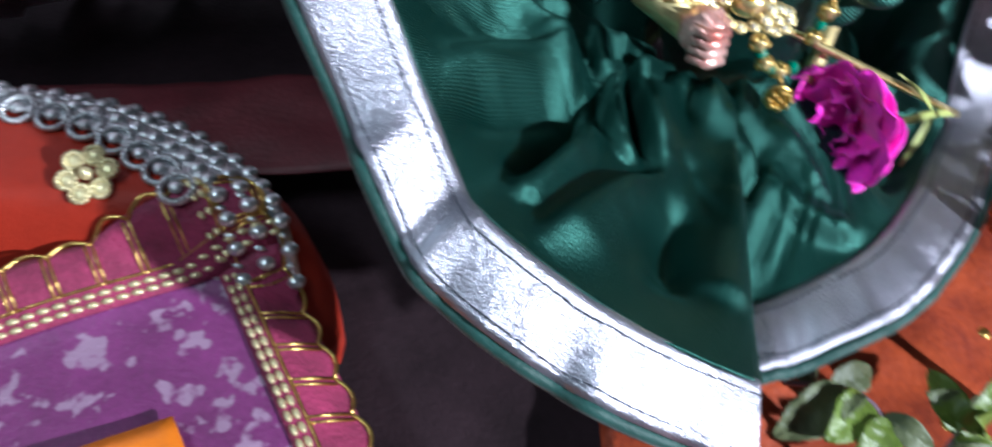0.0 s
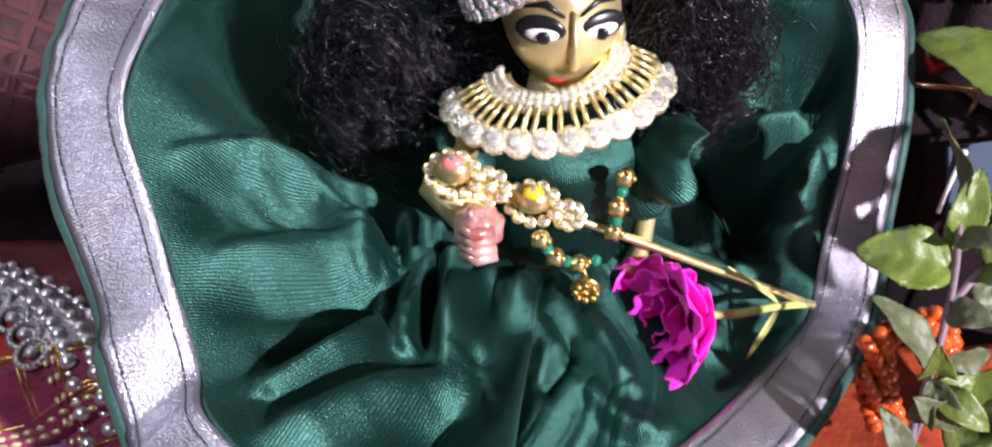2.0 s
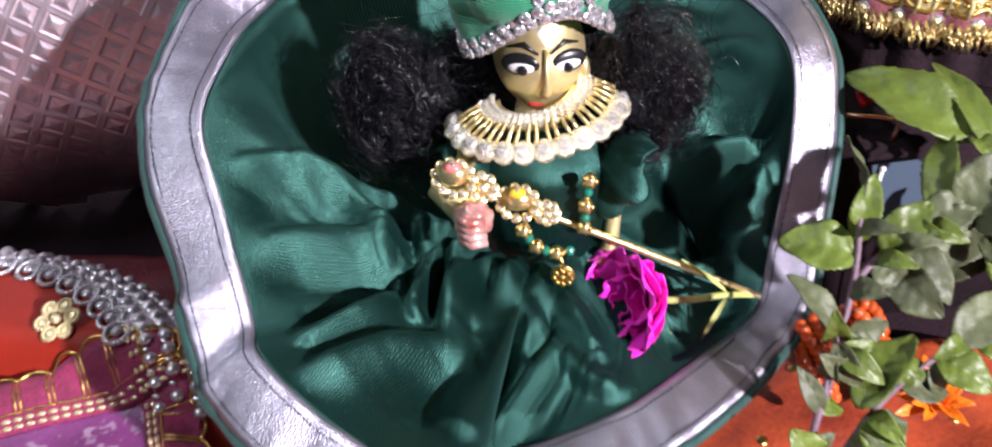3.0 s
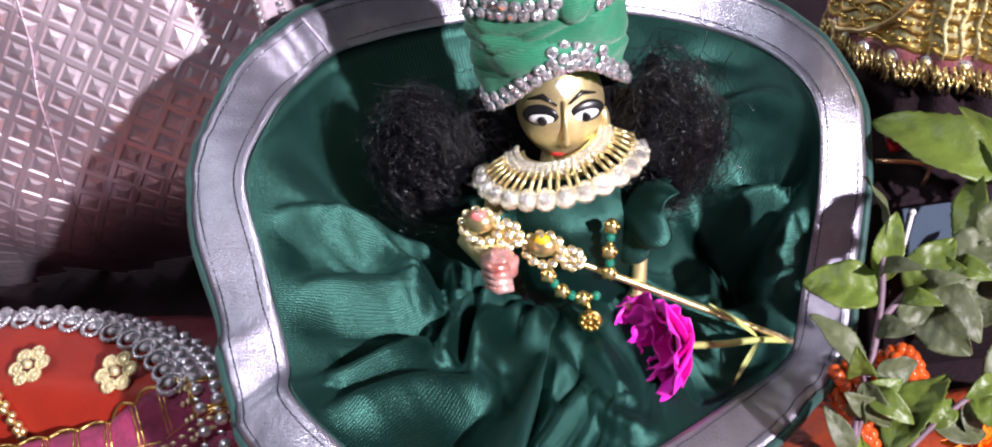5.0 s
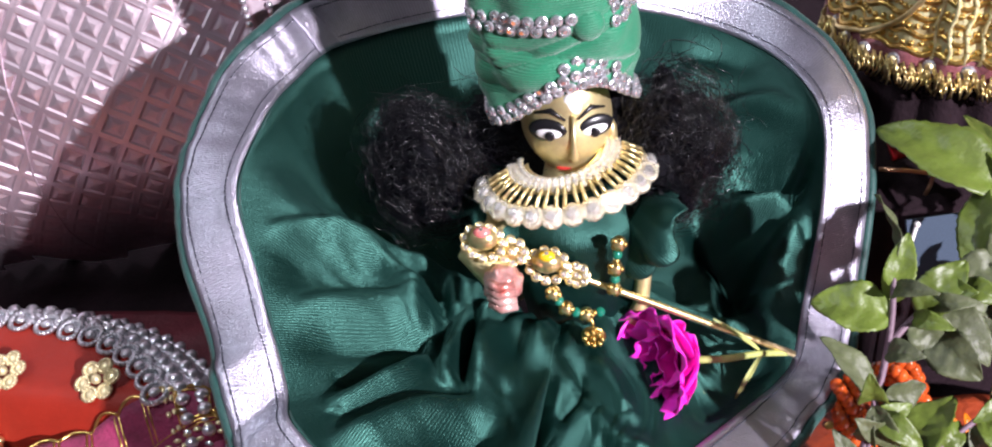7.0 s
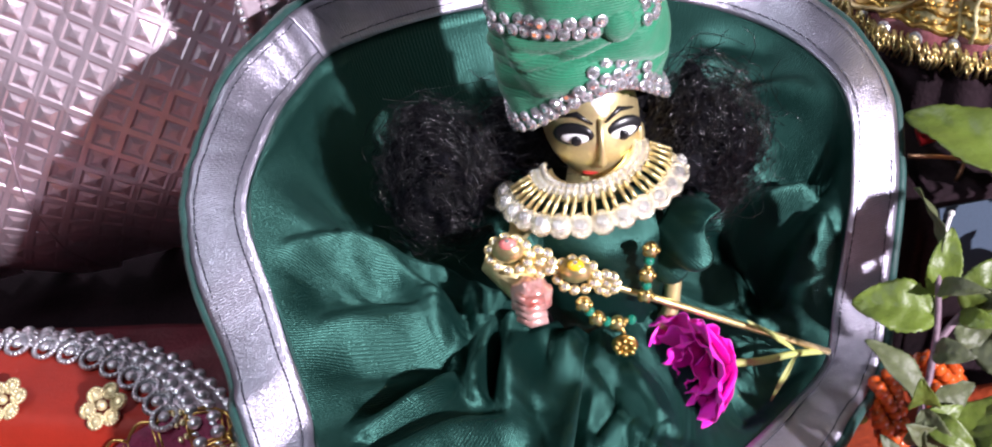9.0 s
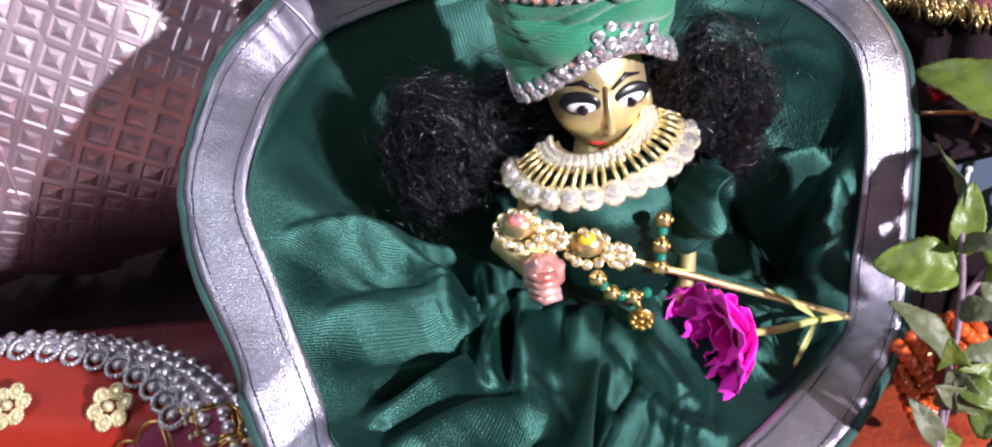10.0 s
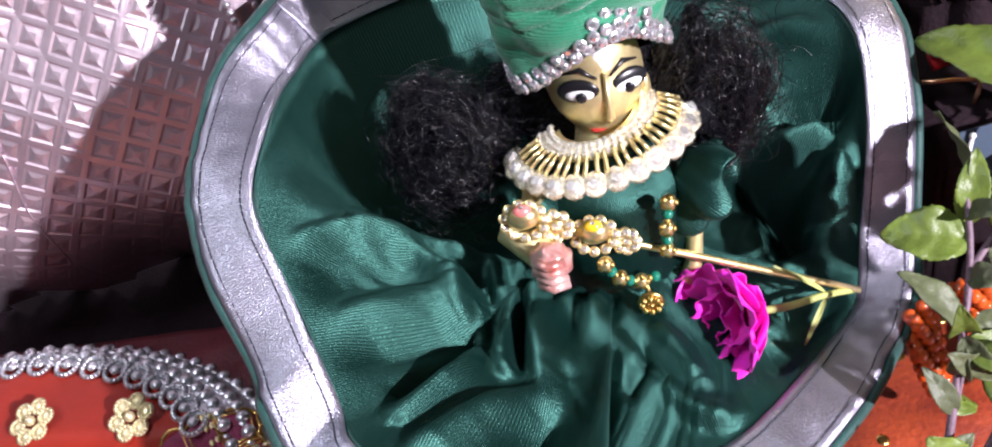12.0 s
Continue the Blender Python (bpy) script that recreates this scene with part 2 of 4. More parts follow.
def gem_mesh(name, r, mat, sides=8, cup=None):
    """A cut stone of radius r in a low metal cup, facing up its own z."""
    bm = bmesh.new()
    rows = [(r * 1.14, -0.35 * r), (r * 1.14, 0.18 * r), (r * 0.84, 0.30 * r), (r * 0.78, 0.18 * r), (r * 0.42, 0.58 * r)]
    rings = []
    for k, (rad, z) in enumerate(rows):
        turn = math.pi / sides * (k % 2)
        rings.append([bm.verts.new((rad * math.cos(turn + math.tau * q / sides), rad * math.sin(turn + math.tau * q / sides), z)) for q in range(sides)])
    for k, (a, b) in enumerate(zip(rings, rings[1:])):
        for q in range(sides):
            c = (q + 1) % sides
            if k % 2 == 0:
                bm.faces.new((a[q], a[c], b[q]))
                bm.faces.new((a[c], b[c], b[q]))
            else:
                bm.faces.new((a[q], a[c], b[c]))
                bm.faces.new((a[q], b[c], b[q]))
    bm.faces.new(rings[-1])
    bm.faces.new(rings[0][::-1])
    bmesh.ops.recalc_face_normals(bm, faces=bm.faces)
    for fc in bm.faces:
        fc.material_index = 0 if max(math.hypot(v.co.x, v.co.y) for v in fc.verts) > r * 0.81 else 1
    return mesh_of(name, bm, [cup or SILVERCUP, mat], False)


def aim(p, z, x=None):
    """A pose at p whose own z axis points along z."""
    z = Vector(z).normalized()
    x = Vector(x) if x is not None else Vector((0.3, 1, 0.2))
    x = (x - z * x.dot(z)).normalized()
    return Matrix.Translation(p) @ Matrix((x, z.cross(x), z)).transposed().to_4x4()


def spline(keys, n, closed=False):
    """A smooth curve (Catmull-Rom) through keys of any width, as n + 1 rows."""
    k = np.array(keys, float)
    out = []
    N = len(k)
    for s in range(n + 1):
        u = s / n * (N if closed else N - 1)
        i = min(int(u), N - 1 if closed else N - 2)
        f = u - i
        q = [k[(i + d) % N] if closed else k[min(max(i + d, 0), N - 1)] for d in (-1, 0, 1, 2)]
        out.append(0.5 * (2 * q[1] + (q[2] - q[0]) * f + (2 * q[0] - 5 * q[1] + 4 * q[2] - q[3]) * f * f + (3 * q[1] - 3 * q[2] + q[3] - q[0]) * f ** 3))
    return out


def smoothstep(a, b, x):
    x = min(1, max(0, (x - a) / (b - a)))
    return x * x * (3 - 2 * x)


# ---- the room and the shelf ----
def slab(name, lo, hi, mat, label):
    bm = bmesh.new()
    bmesh.ops.create_cube(bm, size=1)
    for v in bm.verts:
        v.co = Vector([lo[i] + (v.co[i] + 0.5) * (hi[i] - lo[i]) for i in range(3)])
    return tagged(part(name, bm, mat, smooth=False), label, name.split("_")[0], kind="structure")


slab("floor", (-1.3, -1.6, -0.06), (1.3, 0.6, -0.012), BLACKCLOTH, "dark shelf under the black cloth")
# walls and ceiling are added out of view, to close the room and bounce fill
slab("wall_north", (-1.3, 0.6, -0.06), (1.3, 0.66, 1.9), WALL, "plain pale wall added unseen behind the shrine")
slab("wall_south", (-1.3, -1.66, -0.06), (1.3, -1.6, 1.9), WALL, "plain pale wall added unseen facing the shrine")
slab("wall_west", (-1.36, -1.6, -0.06), (-1.3, 0.6, 1.9), WALL, "plain pale side wall added out of view")
slab("wall_east", (1.3, -1.6, -0.06), (1.36, 0.6, 1.9), WALL, "plain pale side wall added out of view")
slab("ceiling", (-1.36, -1.66, 1.9), (1.36, 0.66, 1.96), WALL, "plain pale ceiling added unseen above the shrine")


def cloth_height(x, y, a, seed):
    return a * noise.noise(Vector((x * 22 + seed, y * 22, seed))) + 0.4 * a * noise.noise(Vector((x * 60, y * 60 + seed, 2)))


black = sheet(lambda u, v: (-0.6 + 1.2 * u, -0.5 + 0.95 * v, -0.004 + cloth_height(-0.6 + 1.2 * u, -0.5 + v, 0.006, 3)), 90, 70)
tagged(part("black_cloth", black, BLACKCLOTH), "black cloth spread creased over the shelf", "cloth")

# ---- the dress ----
# hem, from the front fold round by the left, the back and the right: x, y, z in metres, lift of the ribbon in degrees
HEM = [
    (-0.008, -0.089, 0.068, -30), (-0.035, -0.083, 0.080, -30), (-0.0577, -0.0708, 0.091, -25), (-0.0652, -0.0576, 0.0915, -8),
    (-0.075, -0.039, 0.108, -15), (-0.0842, -0.0206, 0.1256, -6), (-0.0845, 0.003, 0.1335, 20), (-0.0836, 0.0268, 0.1345, 62),
    (-0.076, 0.052, 0.134, 62), (-0.040, 0.088, 0.127, 58), (0.010, 0.108, 0.118, 55), (0.052, 0.103, 0.107, 50),
    (0.0738, 0.0663, 0.1029, 8), (0.076, 0.043, 0.083, 5), (0.0708, 0.0224, 0.0554, 8), (0.0665, 0.0058, 0.042, 15),
    (0.0556, -0.0113, 0.0438, 0), (0.0434, -0.0294, 0.050, -12), (0.0282, -0.0458, 0.0518, -15), (0.0092, -0.0555, 0.049, -5), (-0.004, -0.0605, 0.047, -5),
]
RIBBON = 0.0156
hem_fine = spline(HEM, 240)
hem_loop = spline(HEM + [(-0.010, -0.068, 0.047, -15)], 260, closed=True)
WAIST = Vector((-0.001, 0.006, 0.072))


def outward(row):
    c = Vector((row[0], row[1] - 0.005, 0)).normalized()
    a = radians(row[3])
    return c * math.cos(a) + Vector((0, 0, math.sin(a)))


def hem_at(u, rows):
    x = u * (len(rows) - 1)
    i = min(int(x), len(rows) - 2)
    return rows[i] + (rows[i + 1] - rows[i]) * (x - i)


# folds: the line of each ridge or hollow over the plan (x, y in millimetres), reach to the left and right of it, height
LEFT_FOLDS = [
    ([(-80.0, -30.4), (-71.2, -18.8), (-61.9, -10.5), (-53.8, -9.4), (-45.1, -11.5), (-39.0, -13.9)], 2.6, 5, 8),
    ([(-64.7, -3.0), (-54.9, -6.0), (-46.4, -2.9), (-40.5, -1.7)], 2.2, 2.2, 4),
    ([(-80.0, -30.4), (-72.8, -25.2), (-65.3, -14.4)], 3, 2.4, -3),
    ([(-75.9, -36.0), (-65.8, -23.6), (-55.9, -14.3), (-47.3, -9.9)], 7, 6, -8),
    ([(-70.1, -48.4), (-58.3, -34.0), (-46.3, -24.5), (-38.5, -18.8)], 6, 5, 5.5),
    ([(-69.3, -50.0), (-59.8, -39.9), (-49.5, -31.5), (-42.5, -25.7)], 4.5, 4, -8),
    ([(-50.8, -58.1), (-44.8, -49.9), (-38.8, -40.5), (-37.4, -30.0), (-37.5, -19.2)], 4, 2.2, 8),
    ([(-52.4, -49.5), (-44.2, -39.6), (-38.5, -26.9), (-37.8, -11.9)], 3, 4, -10),
]
FRONT_FOLDS = [
    ([(-52.0, -74.8), (-42.2, -64.1), (-32.7, -54.0), (-24.1, -46.6), (-20.3, -40.5), (-21.8, -25.9), (-23.2, -11.7)], 3, 5.5, 8),
    ([(-26.7, -3.9), (-28.9, -19.6), (-29.9, -29.9), (-29.0, -38.1)], 1.8, 2.2, 5.5),
    ([(-33.6, -3.1), (-32.3, -11.7)], 2, 2, 3),
    ([(-26.9, -10.1), (-26.4, -25.7), (-27.0, -34.7)], 2.5, 2.5, -5.5),
    ([(-17.2, -37.4), (-21.3, -54.4), (-23.2, -67.9)], 5, 6, -8),
    ([(-15.6, -4.3), (-3.7, -20.3), (0.7, -32.6), (-11.2, -67.9)], 6, 5, 6),
    ([(-46.1, -78.1), (-45.0, -78.7), (-33.7, -62.3)], 9, 9, 2.2),
    ([(1.3, -20.4), (5.1, -26.1), (0.8, -35.5)], 2, 2, -4.5),
    ([(7.8, -17.1), (14.0, -25.4), (18.1, -31.5)], 3, 3.5, 4.5),
    ([(9.5, -32.6), (16.5, -39.2), (24.2, -42.9)], 4.5, 2.5, 5),
]
RIGHT_FOLDS = [
    ([(44.2, 42.1), (55.8, 44.5), (64.3, 46.1)], 7, 2.2, 11),
    ([(52.3, 51.8), (65.7, 50.6), (75.3, 54.2)], 4, 5, -12),
    ([(51.8, 22.6), (63.6, 30.6), (69.4, 35.2)], 6, 8, 11),
    ([(38.3, 40.3), (46.6, 32.6), (50.9, 23.4)], 6, 5, -11),
    ([(32.5, 85.9), (38.9, 93.7), (52.3, 96.9)], 4, 5, 5),
    ([(41.3, 77.4), (56.3, 74.0), (70.5, 66.4)], 4, 4, 6),
    ([(37.1, 97.2), (48.5, 96.4), (60.5, 94.0)], 5, 5, -8),
    ([(57.9, 13.5), (49.6, -3.3), (38.1, -22.9)], 8, 8, -5),
]
NU, NV = 560, 110


def fold_lift(xy):
    """Height that the folds give to points of the plan, an array of x, y in millimetres."""
    z = np.zeros(len(xy))
    for line, left, right, high in LEFT_FOLDS + FRONT_FOLDS + RIGHT_FOLDS:
        pts = np.array([r[:2] for r in spline(line, 6 * (len(line) - 1))])
        best, side, past, run = np.full(len(xy), 1e9), np.zeros(len(xy)), np.zeros(len(xy)), np.zeros(len(xy))
        for i in range(len(pts) - 1):
            d = pts[i + 1] - pts[i]
            L = np.hypot(*d)
            q = xy - pts[i]
            k = q @ d / L
            c = np.clip(k, 0, L)
            r = np.hypot(q[:, 0] - c * d[0] / L, q[:, 1] - c * d[1] / L)
            near = r < best
            best[near] = r[near]
            side[near] = (d[0] * q[:, 1] - d[1] * q[:, 0])[near] / L
            run[near] = (i + c / L)[near] / (len(pts) - 1)
            past[near] = (np.maximum(-k, 0) * (i == 0) + np.maximum(k - L, 0) * (i == len(pts) - 2))[near]
        half = np.where(side > 0, left, right)
        swell = 0.45 + 0.55 * np.clip(np.minimum(run, 1.15 - run) / 0.35, 0, 1)
        z += high * swell * np.exp(-(best / half) ** 2) * np.exp(-(past / 7.0) ** 2)
    return z * 0.001


def skirt_base(u, v):
    h = hem_at(u, hem_loop)
    a = math.atan2(h[1] - WAIST.y, h[0] - WAIST.x)
    w = WAIST + Vector((0.019 * math.cos(a), 0.016 * math.sin(a), 0))
    p = w.lerp(Vector(h[:3]), v)
    p.z -= 0.010 * math.sin(math.pi * v) * (0.4 + 0.6 * smoothstep(-0.02, 0.06, h[1]))
    deg = math.degrees(a) % 360
    p.z -= 0.042 * smoothstep(92, 122, deg) * (1 - smoothstep(174, 195, deg)) * math.sin(math.pi * v) ** 0.6
    p.z -= 0.012 * smoothstep(8, 20, deg) * (1 - smoothstep(36, 52, deg)) * math.sin(math.pi * v) ** 0.7
    return p, a


skirt_grid = [[skirt_base(i / NU, j / NV) for j in range(NV + 1)] for i in range(NU)]
LIFT = fold_lift(np.array([(p.x * 1000, p.y * 1000) for row in skirt_grid for p, a in row])).reshape(NU, NV + 1)


def skirt_at(u, v):
    i, j = int(round(u * NU)) % NU, int(round(v * NV))
    p, a = skirt_grid[i][j]
    p = p.copy()
    gather = 0.0016 * math.sin(a * 17 + 1.3 * math.sin(3 * a)) * math.exp(-((v - 0.10) / 0.14) ** 2)
    flow = a + 0.10 * math.sin(5 * v + 3 * a) + 0.06 * math.sin(9 * v)
    soft = noise.noise(Vector((5.5 * math.cos(flow), 5.5 * math.sin(flow), 1.6 * v + 3)))
    silk = noise.noise(Vector((15 * math.cos(flow), 15 * math.sin(flow), 1.5 * v + 9))) + 0.4 * noise.noise(Vector((30 * math.cos(flow), 30 * math.sin(flow), 2.2 * v)))
    gather += (0.0020 * soft + 0.0007 * silk) * smoothstep(0.1, 0.45, v) * (1 - smoothstep(0.8, 1.0, v))
    p.z += gather + LIFT[i][j] * smoothstep(0, 0.10, v) * (1 - smoothstep(0.82, 1.0, v))
    return p


def with_uv(bm, length, width):
    layer = bm.loops.layers.uv.verify()
    for fc in bm.faces:
        for lp in fc.loops:
            lp[layer].uv = (lp[layer].uv.x * length, lp[layer].uv.y * width)
    return bm


dress = thing("dress", (0, 0, 0.0), "dark green satin dress with a wide silver ribbon along its hem", "dress")
skirt = part("skirt", with_uv(sheet(skirt_at, NU, NV, loop=True, thick=-0.0006), 0.46, 0.08), SATIN, dress, "glossy green satin gathered at the waist in deep folds")


def band_at(lo, hi, lift):
    def f(u, v):
        h = hem_at(u, hem_fine).copy()
        h[3] += 13 * noise.noise(Vector((u * 34, 2, 7))) + 6 * noise.noise(Vector((u * 90, 5, 1)))
        o = outward(h)
        d = lo + (hi - lo) * v
        side = Vector((-h[1], h[0], 0)).normalized()
        n = side.cross(o).normalized()
        n = n if n.z > 0 or n.dot(Vector((0, -1, 0.5))) > 0 else -n
        puff = lift + 0.0006 * noise.noise(Vector((u * 26, v * 1.2, 4))) + 0.0005 * math.sin(math.pi * v)
        return Vector(h[:3]) + o * d + n * puff
    return f


ribbon = part("ribbon", with_uv(sheet(band_at(-0.0006, RIBBON, 0.0008), 320, 10, thick=-0.0005), 0.42, 0.015), SILVER, dress, "shiny silver woven ribbon sewn on along both edges")
part("ribbon_fold", with_uv(sheet(lambda a, b: band_at(-0.0004, RIBBON - 0.0002, 0.0019)(0.383 + 0.016 * a - 0.006 * b, b), 10, 10, thick=-0.0005), 0.008, 0.015), SILVER, dress, "ribbon folded over itself at a corner of the hem")
part("lining", sheet(band_at(-0.001, RIBBON + 0.0012, -0.0006), 240, 8, thick=-0.0006), PIPING, dress, "green backing of the hem")
piping = tube([band_at(RIBBON + 0.0010, RIBBON + 0.0010, -0.0006)(i / 240, 0) for i in range(241)], 0.0015, 8)
part("piping", piping, PIPING, dress, "padded dark green edging outside the ribbon")
for where in (0.0022, RIBBON - 0.0024):
    bm = bmesh.new()
    f = band_at(where, where, 0.0019)
    for i in range(280):
        a, b = f((i + 0.06) / 280, 0), f((i + 0.9) / 280, 0)
        tube([a, (a + b) / 2 + Vector((0, 0, 0.0001)), b], 0.00017, 4, bm)
    tagged(part("stitching", bm, THREAD, dress, "line of dark stitches"), kind="stuff")


def bodice_at(u, v):
    a = math.tau * u
    z = 0.066 + 0.046 * v
    r = 0.0165 + 0.0025 * math.sin(math.pi * min(1, v * 1.1)) - 0.008 * smoothstep(0.7, 1, v)
    r += 0.0009 * noise.noise(Vector((2.5 * math.cos(a), 2.5 * math.sin(a), v * 2.0)))
    return Vector((0.002 + r * 1.02 * math.cos(a), 0.006 + r * 0.85 * math.sin(a), z))


part("bodice", with_uv(sheet(bodice_at, 64, 24, loop=True), 0.11, 0.046), SATIN, dress, "close-fitting green satin bodice")


def sleeve(center, axis, reach, waves, seed):
    """A short ruffled cap: cloth flaring from the arm hole to a wavy open edge."""
    ax = Vector(axis).normalized()
    p = ax.cross(Vector((0.1, 0.2, 1))).normalized()
    q = p.cross(ax)

    def f(u, v):
        a = math.tau * u
        r = 0.0045 + reach * 0.62 * math.sin(v * 1.7) + 0.0020 * v * math.sin(waves * a + seed) + 0.0016 * v * noise.noise(Vector((math.cos(a) * 1.6, math.sin(a) * 1.6, seed + v)))
        h = reach * v * (0.9 + 0.25 * math.sin(2 * a + seed)) - 0.002 * v * v * math.cos(waves * a + seed)
        return Vector(center) + ax * h + (p * math.cos(a) + q * math.sin(a)) * r
    part("sleeve", with_uv(sheet(f, 72, 20, loop=True, thick=0.0005), 0.07, 0.02), SATIN, dress, "short ruffled satin sleeve")


sleeve((0.019, 0.006, 0.101), (0.80, -0.15, -0.62), 0.0125, 6, 2)
sleeve((-0.014, 0.006, 0.103), (-0.80, -0.25, -0.60), 0.0130, 6, 5)

# ---- the figurine ----
bm = bmesh.new()
head = Vector((0.0020, 0.0095, 0.1305))
HEAD_TURN = pose(0, 0, 0, 6, 3, 14)
for v in ball((0, 0, 0), (0.0124, 0.0130, 0.0168), bm, 0, rings=24).verts:
    q = v.co.copy()
    if q.z < 0:
        q.x *= 1 - 0.30 * (q.z / 0.0165) ** 2
    if q.y < 0 and q.z > -0.001:
        q.y *= 1 - 0.10 * smoothstep(0.0, 0.006, q.z) * (1 - smoothstep(0.007, 0.012, q.z))
    v.co = HEAD_TURN @ q + head


def face_point(x, z, out=0.0):
    k = max(0.0, 1 - (x / 0.0124) ** 2 - (z / 0.0168) ** 2)
    return HEAD_TURN @ Vector((x, -0.0130 * math.sqrt(k) * 0.93 - out, z)) + head


tube([face_point(0.0004, 0.0075, 0.0002), face_point(0.0003, 0.002, 0.0012), face_point(0.0002, -0.0030, 0.0030), face_point(0.0002, -0.0048, 0.0010)], lambda s: 0.0006 + 0.0011 * s * s, 8, bm, 0)
for sx in (-1, 1):
    ball(face_point(sx * 0.0062, 0.0030, -0.0004), (0.0053, 0.0014, 0.0033), bm, 2, m=Matrix.Rotation(radians(10 + 20 * sx), 3, "Z"))
    ball(face_point(sx * 0.0061, 0.0026, 0.0004), (0.0037, 0.0012, 0.0017), bm, 1, m=Matrix.Rotation(radians(10 + 20 * sx), 3, "Z"))
    ball(face_point(sx * 0.0059, 0.0025, 0.0016), (0.0014, 0.0006, 0.0015), bm, 2, rings=6)
    tube([face_point(sx * 0.0016, 0.0064, 0.0001), face_point(sx * 0.0052, 0.0086, 0.0002), face_point(sx * 0.0092, 0.0066, 0.0001)], lambda s: 0.0003 + 0.0005 * math.sin(math.pi * s), 6, bm, 2)
    ball((head.x + sx * 0.0121, 0.0115 - 0.002 * sx, 0.125), (0.0015, 0.0022, 0.0042), bm, 0, rings=6)
ball(face_point(-0.0016, -0.0098, -0.0002), (0.0026, 0.0012, 0.0012), bm, 3, rings=8, m=Matrix.Rotation(radians(10), 3, "Z"))
# white forehead patch: a painted mark that also carries the glare there
ball(face_point(0.0002, 0.0098, -0.0003), (0.0026, 0.0008, 0.0034), bm, 1, rings=8)
tube([(0.003, 0.010, 0.118), (0.002, 0.009, 0.108), (0.002, 0.007, 0.095), (0, 0.006, 0.07), (0, 0, 0.02)], lambda s: 0.0075 + 0.005 * s, 16, bm, 0)
tube([(-0.018, 0.0, 0.106), (-0.024, -0.012, 0.098), (-0.016, -0.019, 0.0965)], 0.0045, 12, bm, 0)
tube([(0.0165, 0.004, 0.100), (0.0225, 0.001, 0.088), (0.021, -0.002, 0.073), (0.018, -0.006, 0.069)], 0.0024, 12, bm, 0)
ball((-0.0140, -0.0225, 0.0972), (0.0052, 0.0048, 0.0056), bm, 4, rough=0.25, rings=12)
for k in range(4):
    z = 0.1005 - 0.0024 * k
    tube([(-0.0172, -0.0258, z), (-0.0138, -0.0276, z - 0.0004), (-0.0102, -0.0256, z - 0.0008)], 0.00135, 8, bm, 4)
tube([(0, 0, 0.02), (0, 0, 0.0)], 0.03, 24, bm, 0)
tagged(part("statue", bm, [FACEGOLD, EYEWHITE, INK, LIPRED, PINKGOLD]), "polished gold figurine with painted enamel eyes, wearing the green dress", "statue")


# ---- what the figurine wears ----
def turban_r(a, z):
    k = (z - 0.134) / 0.064
    r = 0.0180 + 0.0020 * math.sin(math.pi * min(1, max(0, k)))
    r *= math.sqrt(max(0.0, 1 - max(0, (k - 0.75) / 0.42) ** 2))
    return r


def turban_low(a):
    """Height of the lower rim: it peaks over the brow and dips at the sides."""
    d = (math.degrees(a) + 66 + 180) % 360 - 180
    return 0.1350 + 0.0142 * math.exp(-(d / 50) ** 2)


TURB = Vector((0.0010, 0.0085, 0))


def turban_at(a, z, out=0.0):
    w = 0.0009 * math.sin(4 * a + 300 * z + 3 * noise.noise(Vector((math.cos(a), math.sin(a), z * 40)))) + 0.0003 * math.sin(9 * a - 420 * z)
    for slope, high, deep in ((0.0042, 0.1585, 0.0016), (-0.0030, 0.1540, 0.0013), (0.0015, 0.1490, 0.0010), (0.0050, 0.1620, 0.0010)):
        w -= deep * math.exp(-((z - high - slope * math.sin(a + 1.1 + 40 * slope) * 1.6) / 0.0009) ** 2)
    r = turban_r(a, z) + w + out
    return TURB + Vector((r * 1.04 * math.cos(a), r * 0.9 * math.sin(a), z))


turban = thing("turban", (0.0015, 0.0035, 0.1345), "bright green wrapped cloth turban with bands of rhinestones", "turban")
# unseen top raised to 0.206 m so its shadow reaches the back ribbon
part("wrap", sheet(lambda u, v: turban_at(math.tau * u, turban_low(math.tau * u) + (0.2060 - turban_low(math.tau * u)) * v), 110, 90, loop=True, thick=-0.0006), TURBAN, turban, "twisted green net cloth")
STONE = gem_mesh("rhinestone", 0.00135, GEM)


def stone_band(name, low, rows, start, end):
    band = part(name, sheet(lambda u, v: turban_at(radians(start + (end - start) * u), low(radians(start + (end - start) * u)) + 0.0026 * rows * v - 0.0012, 0.0006), 50, 3, thick=0.0004), GEM, turban, "silver band set with clear rhinestones")
    n = int(abs(end - start) / 8.2)
    for k in range(rows):
        for i in range(n + 1):
            a = radians(start + (end - start) * (i + 0.5 * (k % 2)) / n)
            z = low(a) + 0.0026 * k + 0.0004
            p, q = turban_at(a, z, 0.0012), turban_at(a, z, 0.003)
            part("rhinestone", STONE, None, band, m=aim(p, (q - p).normalized() + Vector((0.12 * math.sin(i * 2.9 + k), 0, 0.12 * math.cos(i * 1.9 + k))), (0, 0, 1)))


stone_band("brow_band", turban_low, 2, -200, 25)
stone_band("brow_peak", lambda a: turban_low(a) + 0.0052, 1, -78, -38)
stone_band("upper_band", lambda a: 0.1640, 2, -205, -76)
stone_band("upper_band", lambda a: 0.1635, 3, -42, 30)
part("button", ball(turban_at(radians(-60), 0.1645, 0.0006), (0.0040, 0.0026, 0.0040), rings=12, m=Matrix.Rotation(radians(25), 3, "Z")), TURBAN, turban, "round cloth-covered button")

